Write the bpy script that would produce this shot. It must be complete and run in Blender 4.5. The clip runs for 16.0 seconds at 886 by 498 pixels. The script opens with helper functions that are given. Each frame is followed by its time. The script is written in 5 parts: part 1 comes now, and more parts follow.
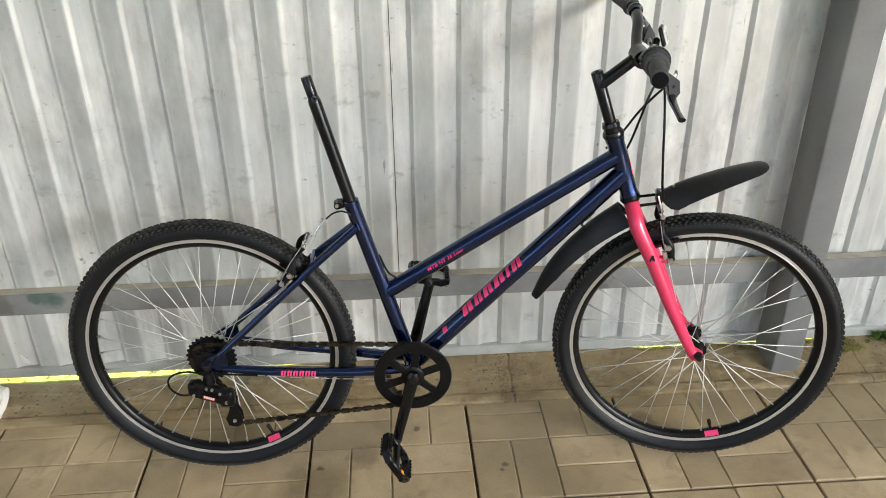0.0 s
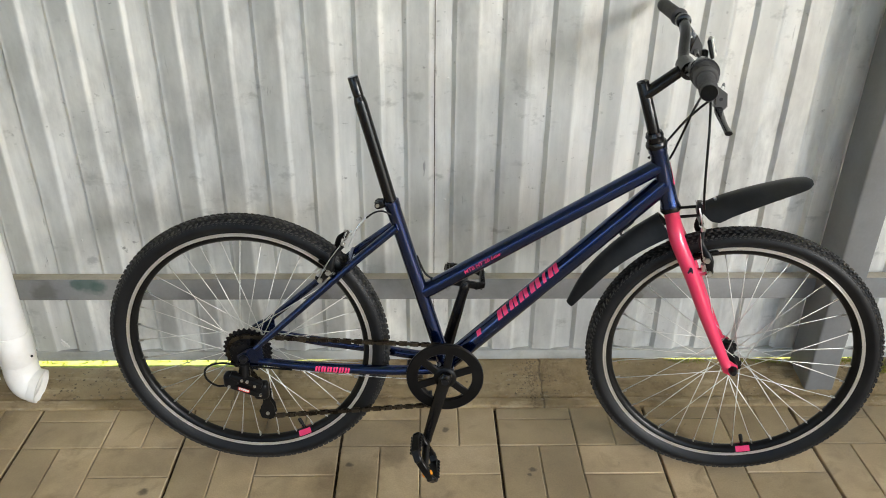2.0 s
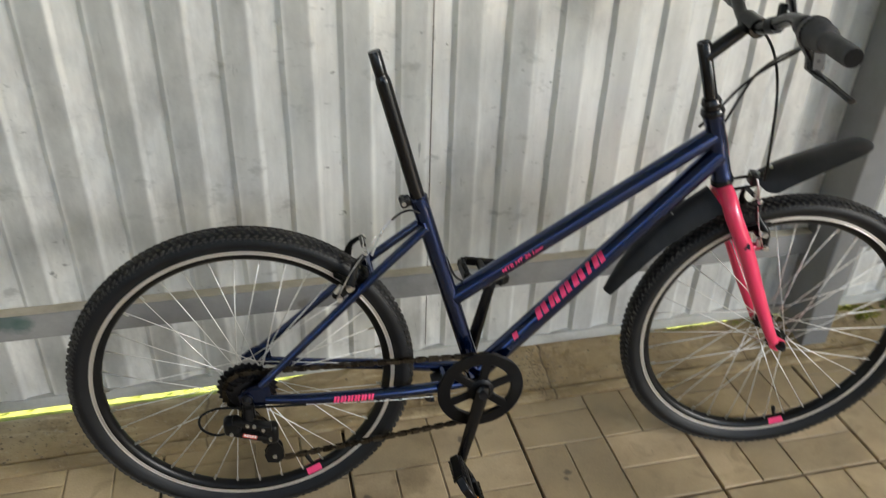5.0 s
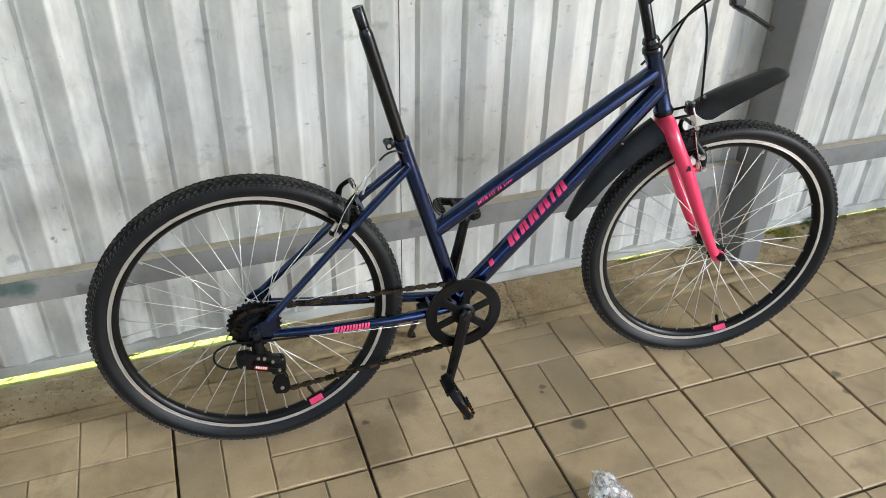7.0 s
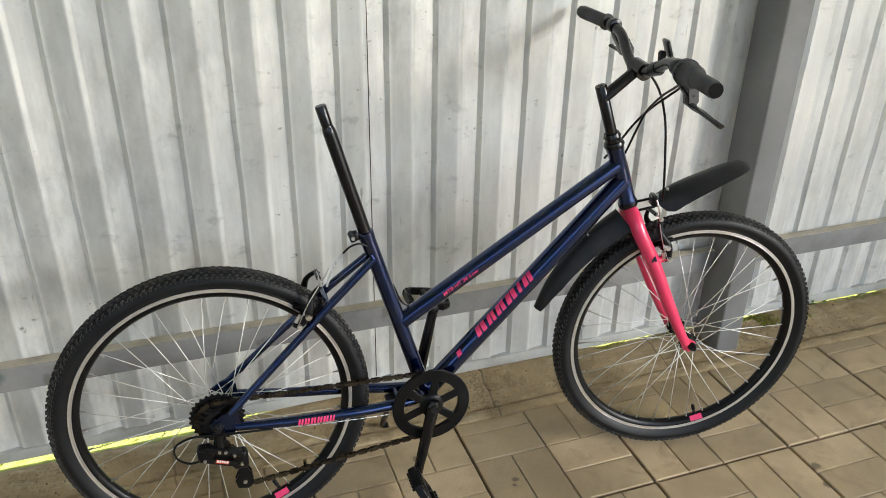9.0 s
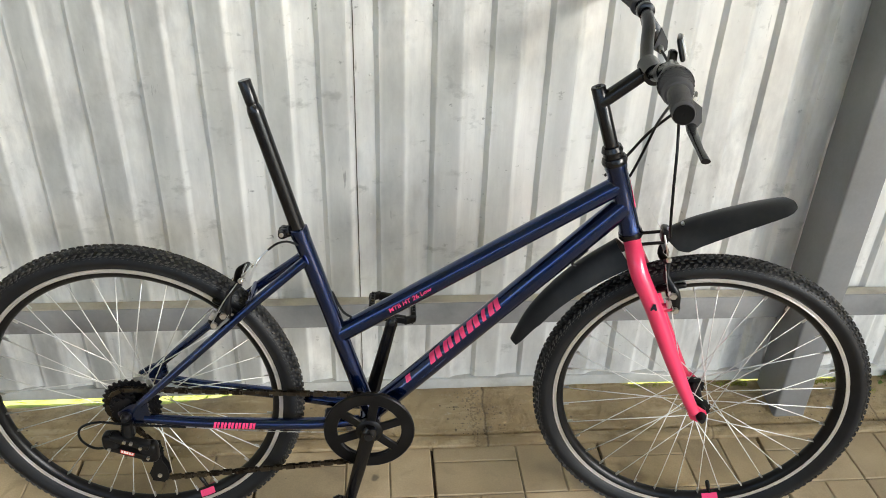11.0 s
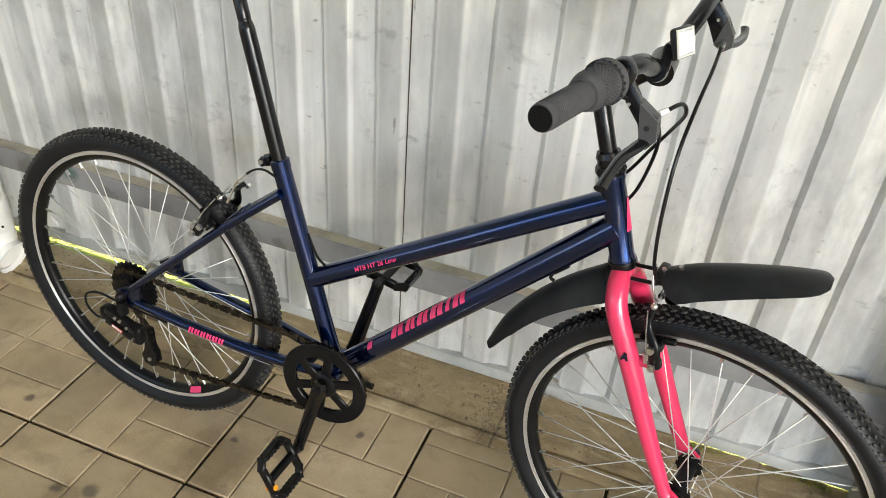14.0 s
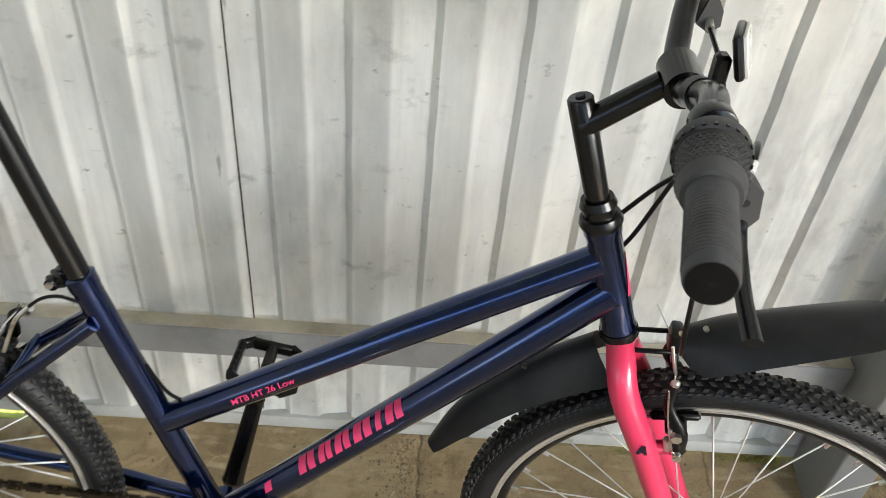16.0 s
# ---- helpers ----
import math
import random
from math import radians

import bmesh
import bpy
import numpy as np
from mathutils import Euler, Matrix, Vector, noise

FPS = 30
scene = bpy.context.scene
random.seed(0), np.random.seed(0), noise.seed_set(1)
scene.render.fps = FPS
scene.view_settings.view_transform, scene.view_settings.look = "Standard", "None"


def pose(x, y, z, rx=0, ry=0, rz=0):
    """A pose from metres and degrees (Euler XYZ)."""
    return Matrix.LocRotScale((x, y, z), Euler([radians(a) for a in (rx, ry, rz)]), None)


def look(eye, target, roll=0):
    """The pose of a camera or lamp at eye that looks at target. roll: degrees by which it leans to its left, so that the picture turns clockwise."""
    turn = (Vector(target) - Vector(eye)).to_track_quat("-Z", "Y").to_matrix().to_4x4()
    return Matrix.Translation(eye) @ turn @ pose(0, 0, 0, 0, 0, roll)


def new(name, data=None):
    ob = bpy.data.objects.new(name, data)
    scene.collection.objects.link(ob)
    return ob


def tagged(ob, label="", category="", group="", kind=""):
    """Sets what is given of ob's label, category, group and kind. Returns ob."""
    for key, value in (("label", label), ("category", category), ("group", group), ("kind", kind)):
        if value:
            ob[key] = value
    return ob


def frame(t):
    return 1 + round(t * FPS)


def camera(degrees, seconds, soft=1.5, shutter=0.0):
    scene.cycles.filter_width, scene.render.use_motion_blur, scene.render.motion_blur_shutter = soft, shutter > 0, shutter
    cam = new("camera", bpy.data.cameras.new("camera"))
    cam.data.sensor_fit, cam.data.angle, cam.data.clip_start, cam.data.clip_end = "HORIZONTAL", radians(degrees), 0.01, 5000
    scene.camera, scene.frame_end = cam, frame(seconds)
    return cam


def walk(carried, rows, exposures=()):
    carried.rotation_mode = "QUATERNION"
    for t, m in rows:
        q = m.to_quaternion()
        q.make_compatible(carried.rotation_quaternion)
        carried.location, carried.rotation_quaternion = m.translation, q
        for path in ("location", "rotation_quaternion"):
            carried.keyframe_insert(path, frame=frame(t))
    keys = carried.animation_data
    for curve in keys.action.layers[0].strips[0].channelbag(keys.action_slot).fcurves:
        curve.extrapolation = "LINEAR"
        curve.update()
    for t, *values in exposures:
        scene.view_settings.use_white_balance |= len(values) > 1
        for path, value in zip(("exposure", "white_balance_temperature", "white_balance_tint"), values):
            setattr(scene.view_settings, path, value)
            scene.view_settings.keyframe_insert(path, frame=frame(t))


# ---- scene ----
cam = camera(58.64, 16.0, 0.7, 0.2)
EXPOSURES = [(0.0, 2.6, 6850, 10), (1.5, 2.55, 6850, 10), (3.0, 2.37, 6850, 10), (4.5, 2.37, 6900, 10), (5.2, 2.31, 6950, 10), (7.4, 2.76, 6500, 10), (8.2, 2.6, 6700, 10), (9.2, 2.53, 6850, 10), (11.5, 2.73, 6900, 10), (12.5, 2.68, 6950, 10), (14.0, 2.68, 6950, 10.5), (14.6, 2.47, 6950, 11), (15.1, 2.45, 6950, 11), (15.5, 2.67, 6850, 10), (16.0, 2.69, 6900, 10)]
PATH = [
    (0, (-0.0049, 0.0766, 1.3961), (0.1112, 1.8270, 0.4356), -0.58),
    (0.5, (0.0034, 0.0674, 1.3909), (0.1197, 1.8062, 0.4096), -0.55),
    (1, (0.0003, 0.0667, 1.3977), (0.1169, 1.8041, 0.4138), -0.59),
    (1.5, (-0.0131, 0.0636, 1.4001), (0.0789, 1.8081, 0.4262), 0.11),
    (2, (-0.0278, 0.0701, 1.4037), (0.0191, 1.8252, 0.4459), 0.65),
    (2.5, (-0.0819, 0.0876, 1.3995), (-0.0624, 1.8473, 0.4492), 0.90),
    (3, (-0.1348, 0.1125, 1.4047), (-0.1104, 1.8755, 0.4608), 1.56),
    (3.5, (-0.2010, 0.1425, 1.4049), (-0.1085, 1.9051, 0.4643), 1.49),
    (4, (-0.2696, 0.1854, 1.3871), (-0.1168, 1.9401, 0.4396), 1.66),
    (4.5, (-0.3156, 0.3021, 1.3817), (-0.0935, 2.0390, 0.4153), 1.81),
    (5, (-0.3652, 0.3763, 1.3593), (0.0597, 2.0185, 0.2999), 2.18),
    (5.2, (-0.4021, 0.3727, 1.3448), (0.1241, 1.9385, 0.2173), 2.55),
    (7.3, (-0.5138, 0.2072, 1.3773), (0.0747, 1.7933, 0.3105), 1.30),
    (7.5, (-0.5049, 0.2072, 1.3913), (0.0998, 1.8279, 0.3873), 1.37),
    (8, (-0.4913, 0.2080, 1.4070), (0.1250, 1.8726, 0.4853), 1.11),
    (8.5, (-0.4742, 0.2123, 1.4077), (0.1400, 1.8842, 0.4980), 0.89),
    (9, (-0.4340, 0.1970, 1.3965), (0.1659, 1.8664, 0.4729), 1.03),
    (9.2, (-0.4048, 0.1905, 1.3898), (0.1713, 1.8578, 0.4473), 1.03),
    (11.3, (0.1077, 0.4025, 1.3760), (0.2028, 2.1090, 0.3373), 2.06),
    (11.5, (0.1466, 0.4236, 1.3781), (0.2084, 2.1240, 0.3269), 2.24),
    (12, (0.2455, 0.5186, 1.3652), (0.2729, 2.2007, 0.2837), 3.38),
    (12.5, (0.3129, 0.5905, 1.3631), (0.2030, 2.2442, 0.2436), 4.25),
    (13, (0.4460, 0.5858, 1.3570), (0.0970, 2.1931, 0.2192), 4.88),
    (13.5, (0.5232, 0.5809, 1.3571), (0.0193, 2.1387, 0.2084), 4.98),
    (14, (0.5489, 0.5857, 1.3518), (0.0227, 2.1330, 0.1991), 4.43),
    (14.5, (0.5586, 0.6017, 1.3463), (0.0382, 2.1343, 0.1714), 4.51),
    (15, (0.4994, 0.6472, 1.3218), (0.0498, 2.1718, 0.1080), 4.96),
    (15.5, (0.3589, 0.7833, 1.3191), (0.1489, 2.3506, 0.0946), 6.07),
    (16, (0.2657, 0.9513, 1.2821), (0.3353, 2.5048, 0.0243), 5.51),
]
walk(cam, [(t, look(eye, target, roll)) for t, eye, target, roll in PATH], EXPOSURES)


# ---- world and light ----
world = bpy.data.worlds.new("sky")
world.use_nodes = True
scene.world = world
wn = world.node_tree.nodes
sky = wn.new("ShaderNodeTexSky")
sky.sky_type = 'NISHITA'
sky.sun_disc = False
sky.sun_elevation = radians(59)
sky.sun_rotation = radians(84)
sky.dust_density = 1.8
wn["Background"].inputs["Strength"].default_value = 0.13
world.node_tree.links.new(sky.outputs["Color"], wn["Background"].inputs["Color"])

sun_data = bpy.data.lights.new("sun", 'SUN')
sun_data.energy, sun_data.angle, sun_data.color = 4.0, radians(0.5), (1.0, 0.95, 0.86)
sun = new("sun", sun_data)
sun.matrix_world = look((4.5, 0.5, 8.0), (0.0, 0.0, 0.0))

# area lamp standing in for daylight from the yard's open front right
opening = bpy.data.lights.new("opening_daylight", 'AREA')
opening.shape, opening.size, opening.size_y, opening.energy, opening.color = 'RECTANGLE', 8.4, 4.8, 600.0, (1.0, 0.975, 0.925)
opening_light = new("opening_daylight", opening)
opening_light.matrix_world = look((13.9, -11.3, 6.7), (0.1, 1.8, 0.5))


# ---- materials ----
def material(name, color, rough=0.5, metal=0.0, coat=0.0, spec=0.5):
    m = bpy.data.materials.new(name)
    m.use_nodes = True
    b = m.node_tree.nodes["Principled BSDF"]
    b.inputs["Base Color"].default_value = (*color, 1)
    b.inputs["Roughness"].default_value = rough
    b.inputs["Metallic"].default_value = metal
    b.inputs["Coat Weight"].default_value = coat
    b.inputs["Specular IOR Level"].default_value = spec
    m.diffuse_color = (*color, 1)
    return m


def node(m, kind, **inputs):
    n = m.node_tree.nodes.new(kind)
    for key, value in inputs.items():
        n.inputs[key.replace("_", " ")].default_value = value
    return n


def link(m, a, b):
    m.node_tree.links.new(a, b)


def coords(m, stretch=(1, 1, 1), shift=(0, 0, 0)):
    tc = m.node_tree.nodes.new("ShaderNodeTexCoord")
    mp = m.node_tree.nodes.new("ShaderNodeMapping")
    mp.inputs["Scale"].default_value = stretch
    mp.inputs["Location"].default_value = shift
    link(m, tc.outputs["Object"], mp.inputs["Vector"])
    return mp.outputs["Vector"]


def ramp(m, source, stops):
    r = m.node_tree.nodes.new("ShaderNodeValToRGB")
    els = r.color_ramp.elements
    while len(els) < len(stops):
        els.new(0.5)
    for e, (pos, col) in zip(els, stops):
        e.position, e.color = pos, (*col, 1)
    link(m, source, r.inputs["Fac"])
    return r.outputs["Color"]


def noise_of(m, vec, scale, detail=5.0, rough=0.55, distort=0.0):
    n = node(m, "ShaderNodeTexNoise", Scale=scale, Detail=detail, Roughness=rough, Distortion=distort)
    link(m, vec, n.inputs["Vector"])
    return n.outputs["Fac"]


def mix(m, fac, a, b, mode='MIX'):
    n = m.node_tree.nodes.new("ShaderNodeMix")
    n.data_type, n.blend_type = 'RGBA', mode
    for sock, v in ((n.inputs[0], fac), (n.inputs[6], a), (n.inputs[7], b)):
        if isinstance(v, (int, float)):
            sock.default_value = v
        elif isinstance(v, tuple):
            sock.default_value = (*v, 1)
        else:
            link(m, v, sock)
    return n.outputs[2]


def bsdf(m):
    return m.node_tree.nodes["Principled BSDF"]


def bump(m, height, strength=0.3, distance=0.002):
    n = node(m, "ShaderNodeBump", Strength=strength, Distance=distance)
    link(m, height, n.inputs["Height"])
    link(m, n.outputs["Normal"], bsdf(m).inputs["Normal"])


def piece_tint(m, color, lo=0.85, hi=1.12, island=False):
    if island:
        g = m.node_tree.nodes.new("ShaderNodeNewGeometry").outputs["Random Per Island"]
    else:
        g = m.node_tree.nodes.new("ShaderNodeObjectInfo").outputs["Random"]
    t = ramp(m, g, [(0, (lo, lo, lo * 0.98)), (1, (hi, hi, hi))])
    return mix(m, 1.0, color, t, 'MULTIPLY')


def make_sheet_metal():
    m = material("galvanised_sheet", (0.62, 0.63, 0.62), 0.38, 0.22)
    v = coords(m)
    big = noise_of(m, coords(m, (1, 1, 0.8), (3.75, 0.0, 2.3)), 3.4, 2, 0.5)
    col = ramp(m, big, [(0.30, (0.72, 0.735, 0.722)), (0.66, (0.85, 0.86, 0.832))])
    # soft vertical rain streaks
    streak = noise_of(m, coords(m, (16, 16, 1.1)), 2.2, 5, 0.6)
    col = mix(m, ramp(m, streak, [(0.34, (0.32, 0.32, 0.32)), (0.56, (0, 0, 0))]), col, (0.50, 0.51, 0.505))
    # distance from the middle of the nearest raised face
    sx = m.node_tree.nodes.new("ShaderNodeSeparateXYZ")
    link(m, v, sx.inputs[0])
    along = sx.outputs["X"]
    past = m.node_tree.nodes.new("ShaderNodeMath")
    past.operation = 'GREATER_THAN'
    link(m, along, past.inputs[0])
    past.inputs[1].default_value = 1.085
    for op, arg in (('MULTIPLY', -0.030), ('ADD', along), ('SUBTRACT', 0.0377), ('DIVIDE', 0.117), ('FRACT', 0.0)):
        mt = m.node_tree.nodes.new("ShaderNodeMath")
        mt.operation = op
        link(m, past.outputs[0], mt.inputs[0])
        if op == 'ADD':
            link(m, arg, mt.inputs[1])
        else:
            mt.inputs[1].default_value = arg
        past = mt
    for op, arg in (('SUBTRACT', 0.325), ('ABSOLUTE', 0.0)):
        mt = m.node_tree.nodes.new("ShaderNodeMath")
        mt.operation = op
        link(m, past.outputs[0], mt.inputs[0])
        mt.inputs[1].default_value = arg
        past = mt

    shade_fade = m.node_tree.nodes.new("ShaderNodeMapRange")
    link(m, along, shade_fade.inputs["Value"])
    shade_fade.inputs["From Min"].default_value, shade_fade.inputs["From Max"].default_value = -0.7, 0.5
    # ribs' shade painted grey on raised faces, with rubbed patches, less towards the post
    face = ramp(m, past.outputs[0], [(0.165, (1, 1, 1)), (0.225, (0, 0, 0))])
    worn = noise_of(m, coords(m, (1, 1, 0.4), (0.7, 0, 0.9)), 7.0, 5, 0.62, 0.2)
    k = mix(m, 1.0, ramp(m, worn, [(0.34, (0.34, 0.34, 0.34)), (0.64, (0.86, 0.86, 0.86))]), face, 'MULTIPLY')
    k = mix(m, 1.0, k, ramp(m, shade_fade.outputs[0], [(0.0, (1, 1, 1)), (1.0, (0.30, 0.30, 0.30))]), 'MULTIPLY')
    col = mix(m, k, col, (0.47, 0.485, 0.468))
    # clouds of grey rubbed dirt with ragged edges
    rub = noise_of(m, coords(m, (1.4, 1, 0.6), (0.4, 0, 1.7)), 11.5, 5, 0.62)
    where = ramp(m, noise_of(m, coords(m, (1, 1, 0.75), (6.2, 0, 0.6)), 2.1, 3, 0.5), [(0.40, (0.25, 0.25, 0.25)), (0.62, (1, 1, 1))])
    k = mix(m, 1.0, ramp(m, rub, [(0.40, (0, 0, 0)), (0.74, (0.85, 0.85, 0.85))]), where, 'MULTIPLY')
    col = mix(m, k, col, (0.355, 0.365, 0.36))
    # thin upright scratches, level scuffs and small dark spots, each in a few places
    for stretch, scale, lo, hi, shift, most, tint in (
            ((7, 7, 1), 13.0, 0.67, 0.75, 0.0, 0.7, (0.24, 0.25, 0.25)),
            ((1, 1, 1.5), 19.0, 0.59, 0.72, 5.0, 0.6, (0.34, 0.355, 0.345)),
            ((1, 1, 1.3), 48.0, 0.65, 0.74, 9.0, 0.8, (0.22, 0.235, 0.225))):
        mark = noise_of(m, coords(m, stretch, (shift, shift, shift)), scale, 4, 0.6)
        part_of = noise_of(m, coords(m, (1, 1, 1), (shift, 0, 2)), 3.6, 3, 0.6)
        k = mix(m, 1.0, ramp(m, mark, [(lo, (0, 0, 0)), (hi, (most, most, most))]), ramp(m, part_of, [(0.45, (0.05, 0.05, 0.05)), (0.58, (1, 1, 1))]), 'MULTIPLY')
        col = mix(m, k, col, tint)
    fine = noise_of(m, v, 130, 3, 0.6)
    col = mix(m, 0.16, col, ramp(m, fine, [(0.3, (0.44, 0.44, 0.44)), (0.7, (0.58, 0.58, 0.575))]), 'OVERLAY')
    link(m, col, bsdf(m).inputs["Base Color"])
    link(m, ramp(m, worn, [(0.2, (0.30, 0.30, 0.30)), (0.8, (0.44, 0.44, 0.44))]), bsdf(m).inputs["Roughness"])
    bump(m, noise_of(m, coords(m, (1, 1, 0.5)), 22, 4, 0.55), 0.30, 0.0025)
    return m


def make_worn_paint(name, base, dark, light, scale=7.0, rough=0.55):
    m = material(name, base, rough)
    v = coords(m)
    n = noise_of(m, v, scale, 6, 0.6)
    col = ramp(m, n, [(0.32, dark), (0.5, base), (0.72, light)])
    fine = noise_of(m, v, 120, 3, 0.6)
    col = mix(m, 0.15, col, ramp(m, fine, [(0.3, (0.4, 0.4, 0.4)), (0.7, (0.62, 0.62, 0.62))]), 'OVERLAY')
    link(m, col, bsdf(m).inputs["Base Color"])
    bump(m, noise_of(m, v, 55, 4), 0.25, 0.0015)
    return m


BLOTCHES = ((-1.15, 1.69, 0.0, 0.055), (-0.224, 1.470, 0.0, 0.085), (-0.205, 1.395, 0.0, 0.05), (-0.442, 1.270, 0.0, 0.045), (-0.105, 1.570, 0.0, 0.05), (0.62, 1.64, 0.0, 0.04))
STAINS = ((0.264, 1.366, 0.0, 0.021), (0.983, 1.311, 0.0, 0.014), (0.959, 1.251, 0.0, 0.011), (-0.214, 1.530, 0.0, 0.008), (0.236, 1.511, 0.0, 0.011), (0.227, 1.492, 0.0, 0.008), (-0.694, 1.445, 0.0, 0.013), (-0.40, 1.30, 0.0, 0.018), (-0.465, 1.28, 0.0, 0.014), (0.027, 1.656, 0.0, 0.012))
RAIL_MARKS = ((-0.923, 1.884, 0.312, 0.034), (-0.895, 1.884, 0.300, 0.024), (-0.955, 1.884, 0.304, 0.020))
RAIL_GRIME = ((-1.04, 1.884, 0.285, 0.035), (-0.78, 1.884, 0.275, 0.022), (0.02, 1.884, 0.300, 0.020), (0.55, 1.884, 0.270, 0.024), (-0.30, 1.884, 0.268, 0.022))


def stains(m, pos, col, spots, tint, most=0.72, size=0.022):
    """Ragged spots of dirt: each a place and a radius."""
    warp = node(m, "ShaderNodeTexNoise", Scale=38.0, Detail=3.0)
    link(m, pos, warp.inputs["Vector"])
    off = m.node_tree.nodes.new("ShaderNodeVectorMath")
    off.operation = 'MULTIPLY_ADD'
    link(m, warp.outputs["Color"], off.inputs[0])
    off.inputs[1].default_value = (size, size, size)
    link(m, pos, off.inputs[2])
    for x, y, z, r in spots:
        d = m.node_tree.nodes.new("ShaderNodeVectorMath")
        d.operation = 'DISTANCE'
        link(m, off.outputs[0], d.inputs[0])
        d.inputs[1].default_value = (x + size / 2, y + size / 2, z + size / 2)
        near = node(m, "ShaderNodeMapRange")
        near.inputs[1].default_value, near.inputs[2].default_value = r * 0.55, r * 1.1
        near.inputs[3].default_value, near.inputs[4].default_value = most, 0.0
        link(m, d.outputs["Value"], near.inputs[0])
        col = mix(m, near.outputs[0], col, tint)
    return col


def make_paver(island):
    m = material("concrete_paver_joined" if island else "concrete_paver", (0.31, 0.29, 0.24), 0.72)
    tc = m.node_tree.nodes.new("ShaderNodeNewGeometry").outputs["Position"]
    n = noise_of(m, tc, 5.0, 6, 0.62)
    col = ramp(m, n, [(0.30, (0.324, 0.245, 0.150)), (0.52, (0.436, 0.335, 0.210)), (0.75, (0.520, 0.414, 0.272))])
    col = piece_tint(m, col, 0.82, 1.15, island)
    blot = noise_of(m, tc, 11, 5, 0.6, 0.8)
    col = mix(m, ramp(m, blot, [(0.54, (0, 0, 0)), (0.70, (0.45, 0.45, 0.45))]), col, (0.19, 0.145, 0.09))
    wash = noise_of(m, tc, 2.1, 4, 0.6, 0.4)
    col = mix(m, ramp(m, wash, [(0.38, (0.36, 0.36, 0.36)), (0.58, (0, 0, 0))]), col, (0.20, 0.155, 0.098))
    fleck = noise_of(m, tc, 60, 4, 0.65, 0.5)
    col = mix(m, ramp(m, fleck, [(0.70, (0, 0, 0)), (0.76, (0.55, 0.55, 0.55))]), col, (0.13, 0.105, 0.075))
    col = stains(m, tc, col, BLOTCHES, (0.15, 0.108, 0.06), 0.5, 0.07)
    col = stains(m, tc, col, STAINS, (0.055, 0.045, 0.035))
    grain = noise_of(m, tc, 260, 3, 0.7)
    col = mix(m, 0.28, col, ramp(m, grain, [(0.3, (0.32, 0.32, 0.32)), (0.7, (0.66, 0.66, 0.66))]), 'OVERLAY')
    link(m, col, bsdf(m).inputs["Base Color"])
    link(m, ramp(m, n, [(0.3, (0.5, 0.5, 0.5)), (0.7, (0.78, 0.78, 0.78))]), bsdf(m).inputs["Roughness"])
    bump(m, grain, 0.25, 0.001)
    return m


def make_concrete():
    m = material("rough_concrete", (0.27, 0.235, 0.18), 0.85)
    v = coords(m)
    n = noise_of(m, v, 4.5, 6, 0.62, 0.15)
    col = ramp(m, n, [(0.30, (0.250, 0.180, 0.097)), (0.5, (0.355, 0.267, 0.152)), (0.72, (0.440, 0.345, 0.207))])
    # streaks left by the trowel
    trowel = noise_of(m, coords(m, (1, 6, 1), (0.4, 0.2, 0)), 7, 5, 0.6, 0.2)
    col = mix(m, ramp(m, trowel, [(0.54, (0, 0, 0)), (0.66, (0.55, 0.55, 0.55))]), col, (0.56, 0.455, 0.30))
    clump = noise_of(m, v, 12, 7, 0.75, 0.15)
    col = mix(m, ramp(m, clump, [(0.50, (0, 0, 0)), (0.64, (0.6, 0.6, 0.6))]), col, (0.17, 0.122, 0.066))
    speck = noise_of(m, v, 95, 4, 0.7)
    col = mix(m, ramp(m, speck, [(0.66, (0, 0, 0)), (0.74, (0.5, 0.5, 0.5))]), col, (0.10, 0.08, 0.052))
    sx = m.node_tree.nodes.new("ShaderNodeSeparateXYZ")
    link(m, v, sx.inputs[0])
    wob = m.node_tree.nodes.new("ShaderNodeMath")
    wob.operation = 'MULTIPLY_ADD'
    link(m, noise_of(m, v, 16, 4, 0.65), wob.inputs[0])
    wob.inputs[1].default_value = 0.022
    link(m, sx.outputs["X"], wob.inputs[2])
    for at, near, far, most in ((-1.62, 0.0008, 0.0024, 0.7), (-0.55, 0.0008, 0.0024, 0.6), (0.300, 0.0008, 0.0026, 0.85), (0.272, 0.004, 0.016, 0.5), (0.86, 0.0008, 0.0024, 0.6), (1.31, 0.0008, 0.0024, 0.6)):
        off = m.node_tree.nodes.new("ShaderNodeMath")
        off.operation = 'SUBTRACT'
        link(m, wob.outputs[0], off.inputs[0])
        off.inputs[1].default_value = at + 0.011
        mag = m.node_tree.nodes.new("ShaderNodeMath")
        mag.operation = 'ABSOLUTE'
        link(m, off.outputs[0], mag.inputs[0])
        k = ramp(m, mag.outputs[0], [(near, (most, most, most)), (far, (0, 0, 0))])
        if far > 0.01:
            # a band of open pores beside the crack
            k = mix(m, 1.0, k, ramp(m, noise_of(m, v, 130, 3, 0.6), [(0.48, (0, 0, 0)), (0.56, (1, 1, 1))]), 'MULTIPLY')
        col = mix(m, k, col, (0.07, 0.050, 0.030))
    pale = noise_of(m, v, 60, 4, 0.7, 0.3)
    col = mix(m, ramp(m, pale, [(0.62, (0, 0, 0)), (0.70, (0.5, 0.5, 0.5))]), col, (0.48, 0.43, 0.34))
    link(m, col, bsdf(m).inputs["Base Color"])
    bump(m, noise_of(m, v, 30, 8, 0.74), 1.0, 0.012)
    return m


